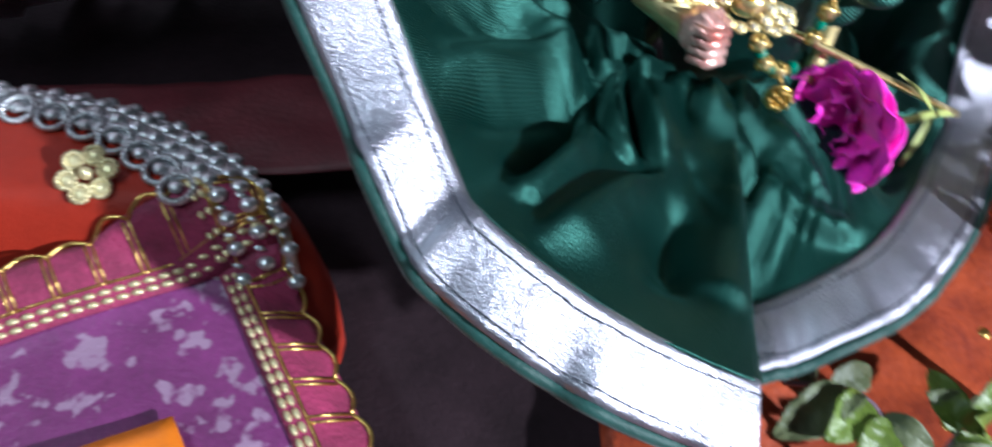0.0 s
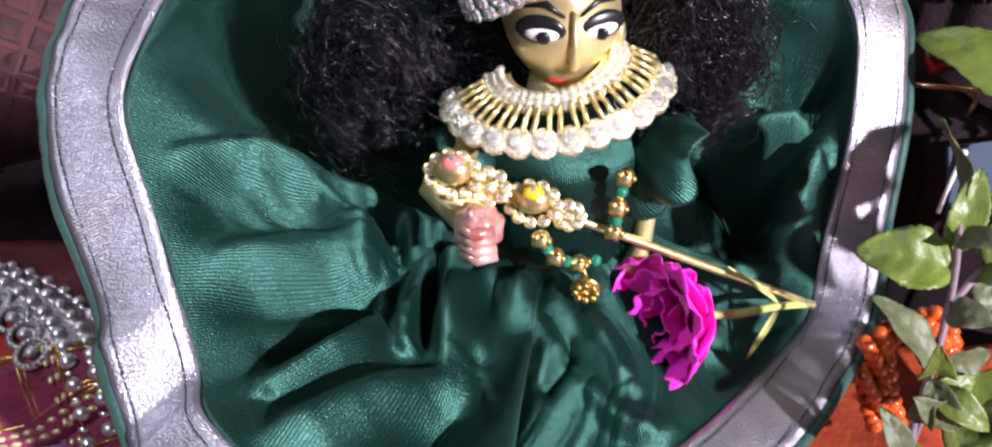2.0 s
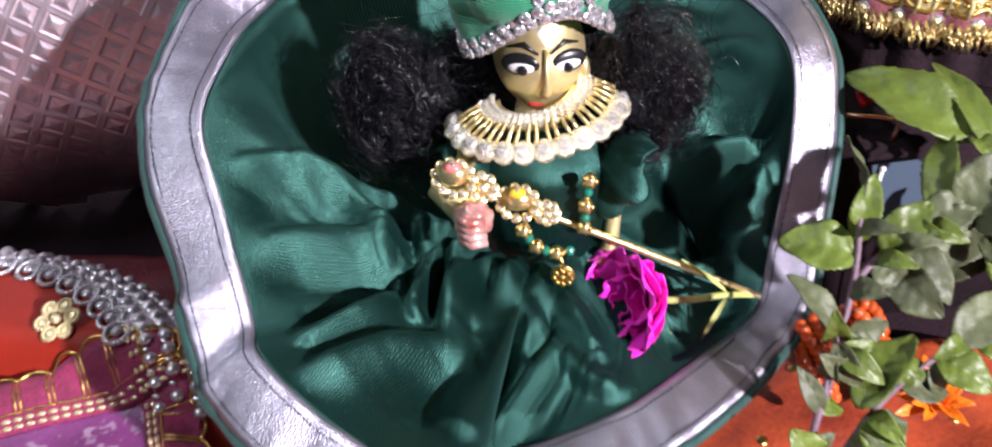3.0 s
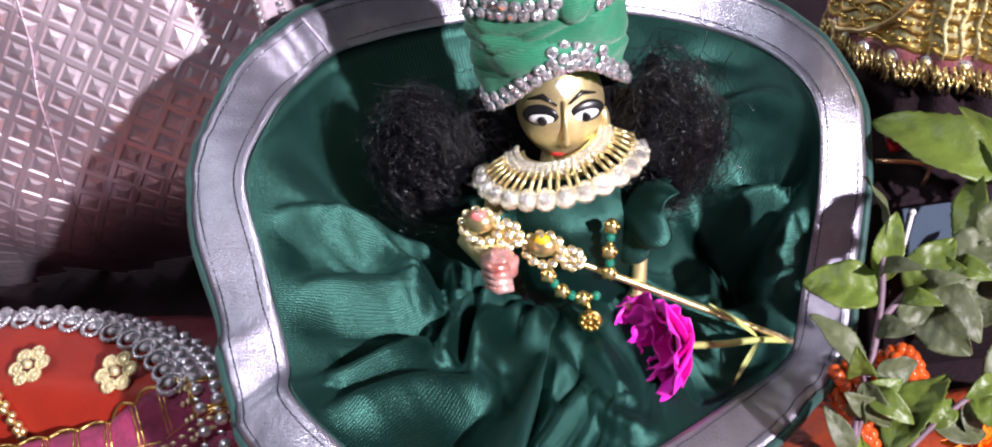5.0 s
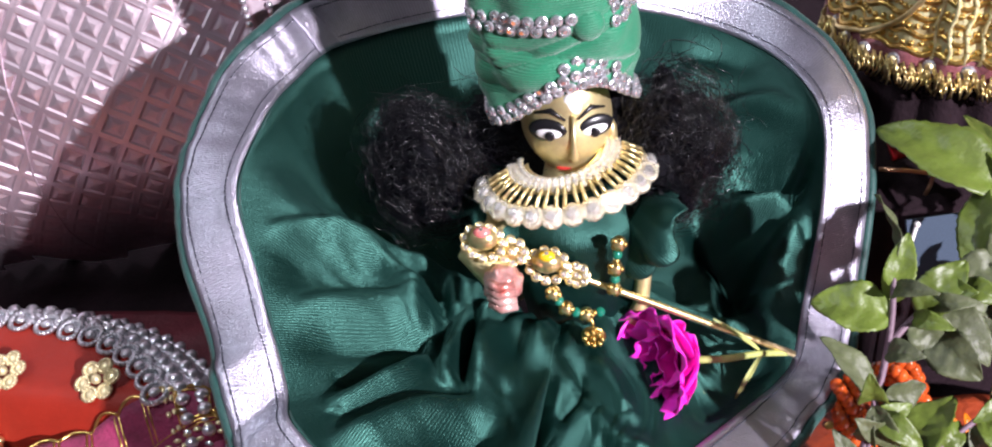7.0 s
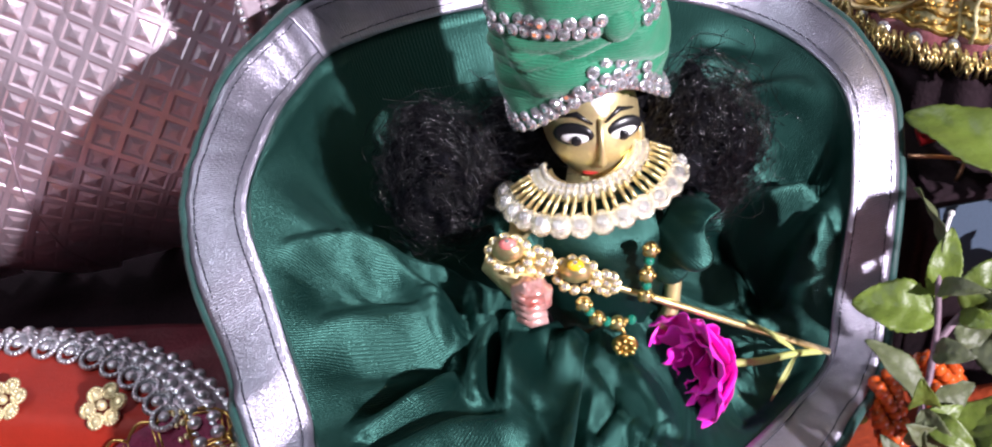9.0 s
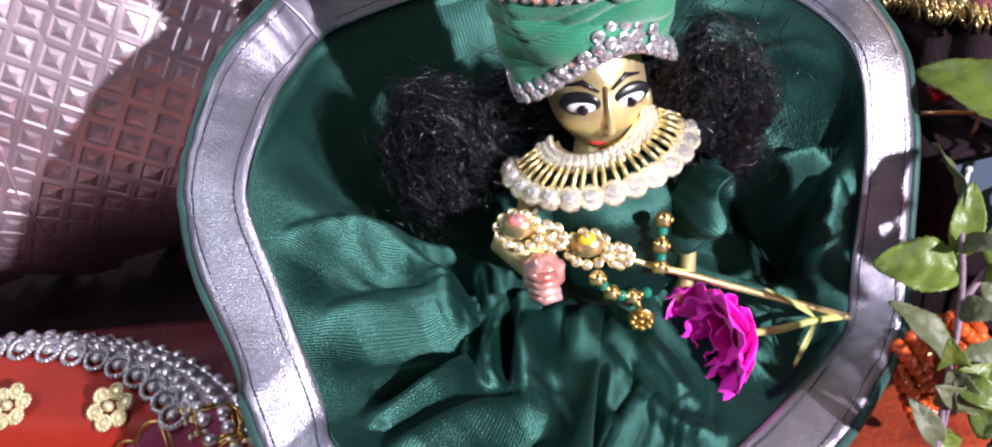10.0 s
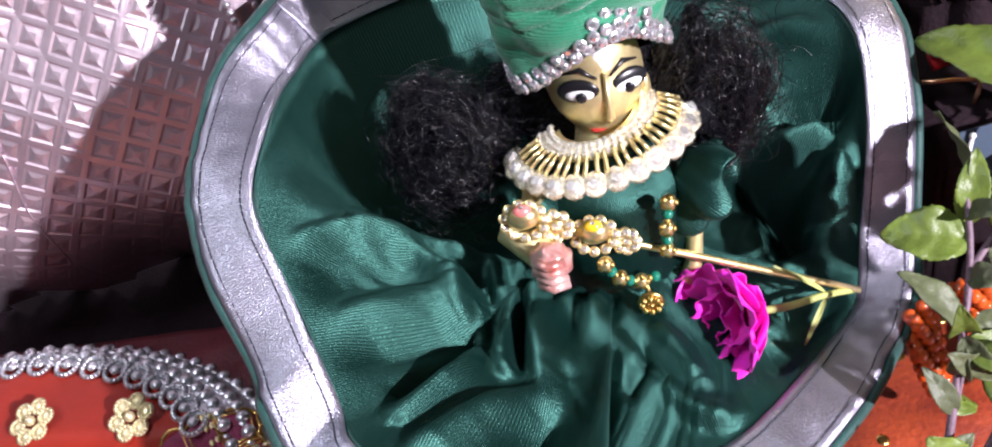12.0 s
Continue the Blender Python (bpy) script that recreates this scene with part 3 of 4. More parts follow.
# wig
wig = thing("wig", (0, 0.012, 0.11), "long black curly wig hair hanging on both sides", "wig")
LOCKS = [((-0.040, 0.007, 0.116), (0.0155, 0.011, 0.0200), 1100, "lock"), ((0.0305, 0.017, 0.1165), (0.0150, 0.011, 0.0225), 900, "lock"), ((-0.002, 0.020, 0.118), (0.030, 0.010, 0.020), 300, "back_hair")]
rnd = random.Random(5)
for c, r, count, name in LOCKS:
    core = part(name, ball(c, tuple(0.84 * k for k in r), rough=0.6, rings=16, seed=c[0] * 90), HAIRCORE, wig)
    cu = bpy.data.curves.new("curl", "CURVE")
    cu.dimensions, cu.bevel_depth, cu.bevel_resolution, cu.resolution_u = "3D", 0.00008, 0, 2
    for _ in range(count):
        d = Vector((rnd.gauss(0, 1), rnd.gauss(0, 1) - 0.5, rnd.gauss(0, 0.8))).normalized()
        axis = Vector((rnd.uniform(-0.5, 0.5), rnd.uniform(-1, -0.3), rnd.uniform(-0.4, 0.4))).normalized()
        turn = rnd.uniform(0.5, 2.2) * rnd.choice((-1, 1))
        grow = rnd.uniform(0.66, 1.14)
        sp = cu.splines.new("POLY")
        n = 14
        sp.points.add(n - 1)
        stray = rnd.uniform(0.1, 0.55) if rnd.random() < 0.4 else 0.03
        for i in range(n):
            s = i / (n - 1)
            e = Matrix.Rotation(turn * s, 3, axis) @ d
            e = e + 0.09 * Vector((math.sin(14 * s + c[0] * 70 + d.x * 9), math.cos(13 * s + d.y * 9), math.sin(7 * s + d.z * 8)))
            k = grow * (1 + stray * s * s)
            p = Vector((c[0] + e.x * r[0] * k, c[1] + e.y * r[1] * k, c[2] + e.z * r[2] * k))
            sp.points[i].co = (*p, 1)
    cu.materials.append(HAIR)
    ob = place(new("curl", cu), core)
    tagged(ob, kind="stuff")

# necklace
NECK = Vector((0.0012, 0.0045, 0.1160))
necklace = thing("necklace", tuple(NECK), "gold fan necklace with bars and clear round stones", "necklace")


def collar(deg, rad):
    """A shallow cone, turned with the face; deg 180 and 360 are its two ends."""
    a, turn = radians(deg), radians(12)
    k = rad / 0.0258
    x, y = 0.0232 * k * math.cos(a), 0.0180 * k * math.sin(a)
    return NECK + Vector((x * math.cos(turn) - y * math.sin(turn), x * math.sin(turn) + y * math.cos(turn), 0.0128 * (1 - k) + 0.0022 * math.sin(a) + 0.0022 * math.cos(a)))


def collar_up(deg):
    a = radians(deg)
    return Vector((0.42 * math.cos(a), 0.42 * math.sin(a), 1)).normalized()


A0, A1 = 180, 360
SMALL = gem_mesh("small_stone", 0.00095, CRYSTAL, 6, CLAW)
LARGE = gem_mesh("round_stone", 0.0029, CRYSTAL, 10, CLAW)
base = part("collar_base", sheet(lambda u, v: collar(A0 + (A1 - A0) * u, 0.0112 + 0.0060 * v) - Vector((0, 0, 0.0012)), 60, 4, thick=-0.0004), GOLD, necklace)
for row, rad in enumerate((0.0136, 0.0153, 0.0170)):
    for i in range(25 + row):
        d = A0 - 8 + (A1 - A0 + 16) * (i + 0.5 * (row % 2)) / (24 + row)
        part("small_stone", SMALL, None, base, m=aim(collar(d, rad), collar_up(d)))
for i in range(12):
    d = A0 + 5 + (A1 - A0 - 10) * i / 11
    spread = 3.7
    bm = bmesh.new()
    for sgn in (-1, 1):
        tube([collar(d + sgn * spread * 0.55, 0.0178) + Vector((0, 0, 0.0006)), collar(d + sgn * spread, 0.0205) + Vector((0, 0, 0.0010)), collar(d + sgn * spread * 0.75, 0.0236) + Vector((0, 0, 0.0006))], 0.00062, 6, bm)
    for q in range(12):
        for sgn in (-1, 1):
            tube([collar(d + sgn * 2.2, 0.0180 + 0.0005 * q) + Vector((0, 0, 0.0012)), collar(d + sgn * 4.6, 0.0180 + 0.0005 * q) + Vector((0, 0, 0.0012))], 0.00032, 5, bm)
    part("gold_bar", bm, GOLD, necklace, "open coiled gold bar")
for i in range(15):
    d = A0 - 4 + (A1 - A0 + 8) * i / 14
    part("round_stone", LARGE, None, necklace, m=aim(collar(d, 0.0258), collar_up(d) + Vector((0.12 * math.sin(i * 2.3), -0.25 + 0.12 * math.cos(i * 1.7), 0))))

# flute
F0, F1 = Vector((-0.0235, -0.0155, 0.1080)), Vector((0.0660, 0.0030, 0.0500))
flute = thing("flute", tuple(F0), "thin gold flute with jewelled enamel clusters", "flute")
part("rod", tube([F0.lerp(F1, i / 8) for i in range(9)], 0.00105, 10), GOLD, flute, "thin polished gold rod")
FRONT = Vector((0.05, -0.72, 0.69)).normalized()
CUPSTONE = gem_mesh("cluster_stone", 0.0013, CRYSTAL, 8, GOLD)
rnd = random.Random(9)
for s, enamel, lab in ((0.045, CORAL, "gold cup with a coral red enamel eye"), (0.225, YELLOW, "gold cup with a yellow enamel eye")):
    c = F0.lerp(F1, s) + FRONT * 0.0022 + Vector((0, 0, 0.0012))
    cup = part("enamel_cup", ball(c, (0.0043, 0.0034, 0.0034), rings=12), GOLD, flute, lab)
    up = Vector((0.1, -0.35, 0.95)).normalized()
    part("enamel_eye", ball(c + up * 0.0027, (0.0024, 0.0019, 0.0016), rings=8), enamel, cup)
    part("eye_stone", CUPSTONE, None, cup, m=aim(c + up * 0.0036, up))
    for i in range(11):
        a = math.tau * i / 11
        part("cluster_stone", CUPSTONE, None, cup, m=aim(c + Vector((0.0052 * math.cos(a), 0.0012 * math.sin(a), 0.0044 * math.sin(a) - 0.0016)), FRONT))
for s in (0.125, 0.31):
    c = F0.lerp(F1, s) + FRONT * 0.003
    cl = part("stone_cluster", ball(c - FRONT * 0.001, (0.003, 0.002, 0.003), rings=8), GOLD, flute)
    for i in range(9):
        a = math.tau * i / 8
        k = 0 if i == 8 else (0.0034 if s < 0.2 else 0.0026)
        part("cluster_stone", CUPSTONE, None, cl, m=aim(c + Vector((k * math.cos(a), 0.2 * k * math.sin(a), k * math.sin(a))) + FRONT * 0.0007, FRONT))

# bead chain with pendant
chain = thing("bead_chain", (0.005, -0.01, 0.075), "chain of gold and green beads with a round pendant", "necklace")
GOLDBEAD, GREENBEAD = mesh_of("gold_bead", ball((0, 0, 0), 0.0020, rings=6), GOLD), mesh_of("green_bead", ball((0, 0, 0), 0.0015, rings=6), GREENGLASS)
TINY = mesh_of("spacer_bead", ball((0, 0, 0), 0.0010, rings=5), OLDGOLD)
for keys, n in (([(0.0165, -0.011, 0.1030), (0.0156, -0.0112, 0.0975), (0.0150, -0.011, 0.0915), (0.0145, -0.0105, 0.0865)], 8), ([(-0.0010, -0.0200, 0.0925), (0.0005, -0.0195, 0.0885), (0.0030, -0.0180, 0.0845), (0.0060, -0.0160, 0.0815), (0.0105, -0.0140, 0.0805)], 10)):
    for i, p in enumerate(spline(keys, n)):
        part(("gold_bead", "spacer_bead", "green_bead", "spacer_bead")[i % 4], (GOLDBEAD, TINY, GREENBEAD, TINY)[i % 4], None, chain, m=Matrix.Translation(p))
        for q in range(5):
            a = math.tau * q / 5
            if i % 4 == 0:
                part("spacer_bead", TINY, None, chain, m=Matrix.Translation(Vector(p) + Vector((0.0015 * math.cos(a), -0.0006, 0.0015 * math.sin(a)))))
pendant = part("pendant", ball((0.0085, -0.0165, 0.0735), (0.0036, 0.0011, 0.0036), rings=12), OLDGOLD, chain, "round embossed antique gold pendant")
KNOB = mesh_of("knob", ball((0, 0, 0), 0.0010, rings=5), OLDGOLD)
for q in range(9):
    a, k = math.tau * q / 8, 0 if q == 8 else 0.0024
    part("knob", KNOB, None, pendant, m=Matrix.Translation((0.0085 + k * math.cos(a), -0.0177, 0.0735 + k * math.sin(a))))
part("bail", tube([(0.0085, -0.0160, 0.0770), (0.0070, -0.0125, 0.0795)], 0.0006, 6), OLDGOLD, pendant)

# ---- magenta flower on the flute ----
flower = thing("flower", (0.046, -0.008, 0.060), "fresh magenta double flower with frilled petals and a pale stalk", "flower")
FC, FAX = Vector((0.0292, -0.0118, 0.0602)), Vector((-0.58, -0.60, 0.42)).normalized()
side = FAX.cross(Vector((0, 0, 1))).normalized()
upv = side.cross(FAX)
rnd = random.Random(21)


def petal(around, open_to, length, width, seed):
    """A cupped petal that rises along the flower's axis and leans out by open_to at its frilled rim."""
    d = math.cos(around) * side + math.sin(around) * upv
    t = d.cross(FAX)
    spine = [Vector((0, 0))]
    for k in range(20):
        lean = 1.05 * open_to * (0.55 + 0.45 * k / 19)
        spine.append(spine[-1] + Vector((math.sin(lean), math.cos(lean))) * length / 20)

    def f(u, v):
        s = (u - 0.5) * 2
        w = width * 0.5 * (0.30 + 0.70 * math.sin(math.pi * 0.5 * min(1, v / 0.7))) * math.sqrt(max(0.04, 1 - max(0, (v - 0.7) / 0.34) ** 2 * 0.8))
        cut = 1 - 0.10 * s * s + 0.035 * math.sin(7 * s + seed) * v + 0.022 * math.sin(17 * s + 2 * seed) * v
        x = min(19.99, 20 * v * max(0.0, min(1, cut)))
        q = spine[int(x)].lerp(spine[int(x) + 1], x - int(x))
        cup = -0.14 * width * s * s * (1 - 0.5 * v)
        frill = 0.0010 * v ** 3 * math.sin(6 * s + seed) + 0.0003 * v ** 3 * math.sin(17 * s + 3 * seed)
        lean = 1.05 * open_to * (0.55 + 0.45 * v)
        n = FAX * -math.sin(lean) + d * math.cos(lean)
        return FC - FAX * 0.006 + d * (0.0010 + q.x) + FAX * q.y + t * (s * w) + n * (cup + frill)
    return sheet(f, 14, 14, thick=0.00018)


part("flower_base", ball(FC - FAX * 0.005, 0.0034, rings=8), MAGENTA, flower)
for ringn, (count, out, length, width) in enumerate(((2, 0.10, 0.0145, 0.0150), (3, 0.34, 0.0175, 0.0220), (4, 0.62, 0.0200, 0.0250), (5, 0.90, 0.0215, 0.0260), (3, 1.20, 0.0160, 0.0200))):
    for i in range(count):
        part("petal", petal(math.tau * i / count + ringn * 0.41 + rnd.uniform(-0.2, 0.2), out + rnd.uniform(-0.12, 0.12), length * rnd.uniform(0.9, 1.08), width * rnd.uniform(0.9, 1.1), rnd.uniform(0, 6)), MAGENTA, flower)
part("stalk", tube(spline([(0.035, -0.0095, 0.0585), (0.045, -0.008, 0.0578), (0.055, -0.003, 0.0555), (0.0640, 0.0025, 0.0508)], 14), lambda s: 0.0012 - 0.0003 * s, 8), STALK, flower)


def blade(base, tip, width, name, mat, owner, bow=0.12, fold=0.25, serrate=0.0, up=(0, -0.5, 0.85), seed=0.0):
    """A leaf from base to tip with a folded midrib and a toothed, wavy rim."""
    b, t = Vector(base), Vector(tip)
    ax = t - b
    L = ax.length
    ax.normalize()
    n = Vector(up)
    n = (n - ax * n.dot(ax)).normalized()
    sd = ax.cross(n)

    def f(u, v):
        s = (u - 0.5) * 2
        w = width * 0.5 * (math.sin(math.pi * min(1, v ** 0.8 * 0.97 + 0.02)) ** 0.75)
        w *= 1 + serrate * 0.10 * (abs(((v * 11) % 1) - 0.5) * 2 - 0.5) * abs(s)
        ripple = 0.05 * width * math.sin(14 * v + seed + 2 * s) * s * s
        vein = 0.02 * width * math.cos(30 * v - 6 * abs(s)) * (1 - abs(s))
        h = fold * abs(s) * w + bow * L * math.sin(math.pi * v) + ripple + vein - 0.5 * bow * L * v * v
        return b + ax * (L * v) + sd * (s * w) + n * h
    return part(name, sheet(f, 12, 26, thick=-0.00018), mat, owner)


for q in (((0.0565, -0.0018, 0.0550), (0.0480, -0.012, 0.0440)), ((0.0555, -0.002, 0.056), (0.0420, -0.004, 0.0700)), ((0.036, -0.012, 0.050), (0.041, -0.014, 0.0465))):
    blade(*q, 0.0016, "leaflet", STALK, flower, 0.05)


# ---- holy basil sprigs ----
def sprig(label, stems, leaves, base):
    s = thing("basil_sprig", base, label, "plant", "basil sprigs beside the dress")
    for keys, r in stems:
        part("stem", tube(spline(keys, 16), lambda k, r=r: r * (1 - 0.45 * k), 8), WOODY, s, "purple-brown hairy stem")
    rnd = random.Random(len(leaves))
    for keys, r in stems:
        rows = spline(keys, 7)
        for k in range(2, 7):
            b = Vector(rows[k])
            d = Vector((rnd.uniform(-0.4, 1.0), rnd.uniform(-0.8, 0.5), rnd.uniform(-0.3, 0.7))).normalized()
            w = rnd.uniform(0.005, 0.008)
            blade(b, b + d * rnd.uniform(0.009, 0.014), w, "leaf", rnd.choice((LEAF, LEAFGREY, LEAFGREY)), s, 0.2, 0.3, 1.0, (rnd.uniform(-0.5, 0.5), -0.6, 0.7), k)
    for i, (b, t, w, mat, up) in enumerate(leaves):
        blade(b, t, w, "leaf", mat, s, 0.10, 0.22, 1.0, up, i * 1.7)
    return s


UPF, UPS, UPL, UPB = (0, -0.5, 0.85), (0.8, -0.3, 0.5), (-0.6, -0.5, 0.6), (0.1, -0.95, 0.3)
sprig("upright basil sprig with lime green and greyish toothed leaves", [
    ([(0.070, -0.066, 0.0), (0.0745, -0.052, 0.040), (0.0790, -0.040, 0.058), (0.0858, -0.0204, 0.0800), (0.0873, -0.0050, 0.0960)], 0.0013),
    ([(0.0858, -0.0215, 0.0790), (0.0930, -0.0150, 0.0840), (0.1034, -0.0067, 0.0861), (0.112, -0.004, 0.089)], 0.0010),
    ([(0.0790, -0.042, 0.055), (0.0815, -0.036, 0.066), (0.0800, -0.034, 0.0745)], 0.0007),
    ([(0.072, -0.060, 0.02), (0.084, -0.050, 0.045), (0.094, -0.040, 0.055), (0.108, -0.030, 0.062), (0.122, -0.022, 0.066)], 0.0011),
], [
    ((0.0868, -0.0160, 0.0835), (0.0670, -0.0120, 0.0850), 0.0140, LEAF, UPF),
    ((0.0872, -0.0060, 0.0850), (0.0850, 0.0090, 0.1050), 0.0150, LEAFGREY, (0.97, -0.2, 0.1)),
    ((0.0870, -0.0120, 0.0850), (0.0905, -0.0030, 0.1010), 0.0080, LEAF, (-0.2, -0.9, 0.4)),
    ((0.0805, -0.0350, 0.0735), (0.0685, -0.0250, 0.0845), 0.0080, LEAFGREY, (0.5, -0.5, 0.7)),
    ((0.0930, -0.0150, 0.0840), (0.1040, -0.0080, 0.0960), 0.0110, LEAF, UPF),
    ((0.1034, -0.0067, 0.0861), (0.1180, -0.0020, 0.0930), 0.0120, LEAFGREY, UPF),
    ((0.0960, -0.0180, 0.0800), (0.1060, -0.0300, 0.0760), 0.0120, LEAFGREY, UPB),
    ((0.1000, -0.0100, 0.0840), (0.1100, -0.0230, 0.0740), 0.0100, LEAFGREY, UPF),
    ((0.0868, -0.0450, 0.0566), (0.1030, -0.0240, 0.0640), 0.0130, LEAF, UPL),
    ((0.0815, -0.0380, 0.0640), (0.0890, -0.0300, 0.0660), 0.0070, LEAFGREY, UPF),
    ((0.0780, -0.0440, 0.0530), (0.0715, -0.0390, 0.0650), 0.0060, LEAFGREY, UPF),
    ((0.0760, -0.0520, 0.0420), (0.0700, -0.0530, 0.0560), 0.0110, LEAF, UPF),
    ((0.0870, -0.0470, 0.0490), (0.1010, -0.0420, 0.0480), 0.0100, LEAFGREY, UPF),
    ((0.1080, -0.0300, 0.0620), (0.1200, -0.0380, 0.0580), 0.0110, LEAF, UPF),
    ((0.0980, -0.0370, 0.0570), (0.1130, -0.0310, 0.0500), 0.0090, LEAFGREY, UPF),
    ((0.1120, -0.0280, 0.0640), (0.1270, -0.0150, 0.0720), 0.0120, LEAFGREY, UPF),
    ((0.0900, -0.0440, 0.0520), (0.0960, -0.0560, 0.0480), 0.0110, LEAF, UPF),
    ((0.1000, -0.0360, 0.0580), (0.0960, -0.0220, 0.0560), 0.0090, LEAFGREY, UPL),
    ((0.1080, -0.0300, 0.0620), (0.1180, -0.0180, 0.0560), 0.0120, LEAF, UPB),
    ((0.1180, -0.0240, 0.0650), (0.1290, -0.0330, 0.0640), 0.0110, LEAF, UPF),
    ((0.0860, -0.0500, 0.0420), (0.0790, -0.0620, 0.0440), 0.0100, LEAF, UPF),
    ((0.0840, -0.0310, 0.0700), (0.0950, -0.0270, 0.0700), 0.0080, LEAFGREY, UPB),
    ((0.0930, -0.0150, 0.0840), (0.0990, -0.0230, 0.0760), 0.0110, LEAFGREY, UPB),
    ((0.1060, -0.0050, 0.0870), (0.1150, -0.0120, 0.0800), 0.0110, LEAFGREY, UPF),
    # three big leaves added mostly out of view, to shade the right ribbon
    ((0.1160, -0.0060, 0.0890), (0.1370, -0.0160, 0.1000), 0.0160, LEAFGREY, UPF),
    ((0.1180, -0.0100, 0.0860), (0.1340, -0.0280, 0.0880), 0.0150, LEAFGREY, UPF),
    ((0.1120, -0.0040, 0.0890), (0.1290, 0.0040, 0.1040), 0.0150, LEAFGREY, UPF),
], (0.070, -0.066, 0.0))
sprig("basil sprig lying behind with broad bright green leaves", [
    ([(0.150, 0.0, 0.0), (0.142, 0.012, 0.05), (0.132, 0.028, 0.083), (0.1228, 0.0384, 0.0878)], 0.0013),
    ([(0.140, 0.010, 0.055), (0.128, 0.016, 0.068), (0.117, 0.012, 0.071)], 0.0010),
], [
    ((0.1260, 0.0350, 0.0870), (0.0927, 0.0596, 0.0960), 0.0190, LEAF, UPF),
    ((0.1160, 0.0140, 0.0720), (0.1196, 0.0387, 0.0898), 0.0110, LEAF, UPL),
    ((0.1330, 0.0280, 0.0840), (0.1180, 0.0620, 0.0990), 0.0090, LEAF, UPF),
    ((0.1290, 0.0200, 0.0700), (0.1150, 0.0020, 0.0640), 0.0140, LEAFGREY, UPF),
    ((0.1350, 0.0180, 0.0640), (0.1350, -0.0060, 0.0560), 0.0150, LEAF, UPF),
    ((0.1360, 0.0200, 0.0640), (0.1100, 0.0080, 0.0520), 0.0150, LEAFGREY, UPF),
], (0.150, 0.0, 0.0))
sprig("wilted basil cutting lying on the orange cloth", [
    ([(0.062, -0.110, 0.012), (0.040, -0.088, 0.022), (0.030, -0.070, 0.028), (0.012, -0.065, 0.026)], 0.0010),
    ([(0.040, -0.088, 0.022), (0.050, -0.078, 0.026), (0.058, -0.068, 0.022)], 0.0008),
], [
    ((0.026, -0.0680, 0.028), (0.008, -0.078, 0.024), 0.0120, LEAFGREY, UPF),
    ((0.030, -0.0700, 0.028), (0.018, -0.082, 0.030), 0.0110, LEAF, UPF),
    ((0.022, -0.0670, 0.028), (0.036, -0.060, 0.024), 0.0080, LEAFGREY, UPF),
    ((0.034, -0.0760, 0.028), (0.024, -0.088, 0.026), 0.0100, LEAF, UPF),
    ((0.050, -0.0780, 0.026), (0.048, -0.062, 0.028), 0.0090, LEAF, UPF),
    ((0.054, -0.0720, 0.024), (0.044, -0.070, 0.030), 0.0080, LEAFGREY, UPF),
    ((0.048, -0.0800, 0.026), (0.060, -0.078, 0.022), 0.0060, LEAF, UPF),
], (0.062, -0.110, 0.0))
marigold = thing("marigold", (0.116, -0.010, 0.020), "orange marigold blossom with narrow petals on the cloth", "flower")
rnd = random.Random(17)
for i in range(34):
    a, e = math.tau * i * 0.381966, 0.25 + 1.1 * (i / 34)
    d = Vector((math.cos(a) * math.sin(e), math.sin(a) * math.sin(e), math.cos(e)))
    b = Vector((0.117, -0.011, 0.022))
    blade(b + d * 0.002, b + d * rnd.uniform(0.011, 0.015), 0.0042, "petal", ORANGE, marigold, 0.1, 0.3, 0.0, (0.2, -0.5, 0.8), i)

# ---- orange cloth, beads and trinkets beside the dress ----
red = sheet(lambda u, v: (-0.03 + 0.25 * u, -0.20 + 0.225 * v, 0.006 + 0.006 * u + cloth_height(u * 0.25, v * 0.22, 0.006, 7)), 60, 60, thick=-0.0006)
redcloth = tagged(part("red_cloth", red, REDCLOTH), "orange-red cloth with gold dots lying in folds", "cloth")
DOT = mesh_of("gold_dot", ball((0, 0, 0), (0.0022, 0.0022, 0.0005), rings=5), OLDGOLD)
rnd = random.Random(3)
for i in range(70):
    u, v = rnd.random(), rnd.random()
    part("gold_dot", DOT, None, redcloth, m=Matrix.Translation((-0.03 + 0.25 * u, -0.20 + 0.225 * v, 0.0064 + 0.006 * u + cloth_height(u * 0.25, v * 0.22, 0.006, 7))))
BEAD = mesh_of("glass_bead", ball((0, 0, 0), (0.0021, 0.0021, 0.0024), rings=5), ORANGEGLASS)


def garland(keys, n, label, r=0.0034):
    g = thing("bead_garland", keys[0], label, "garland", "orange bead strings")
    part("cord", tube(spline(keys, 20), 0.0005, 5), MAROON, g)
    for i, p in enumerate(spline(keys, n)):
        for q in range(5):
            a = math.tau * q / 5 + i
            part("glass_bead", BEAD, None, g, m=Matrix.Translation(Vector(p) + Vector((r * math.cos(a), r * 0.4 * math.sin(2 * a), r * math.sin(a)))))


garland([(0.092, 0.014, 0.030), (0.098, 0.008, 0.040), (0.1015, 0.004, 0.034), (0.104, 0.000, 0.022)], 12, "clustered string of orange glass beads")
garland([(0.0805, -0.004, 0.044), (0.082, -0.010, 0.036), (0.086, -0.014, 0.024)], 9, "short string of red-orange glass beads")

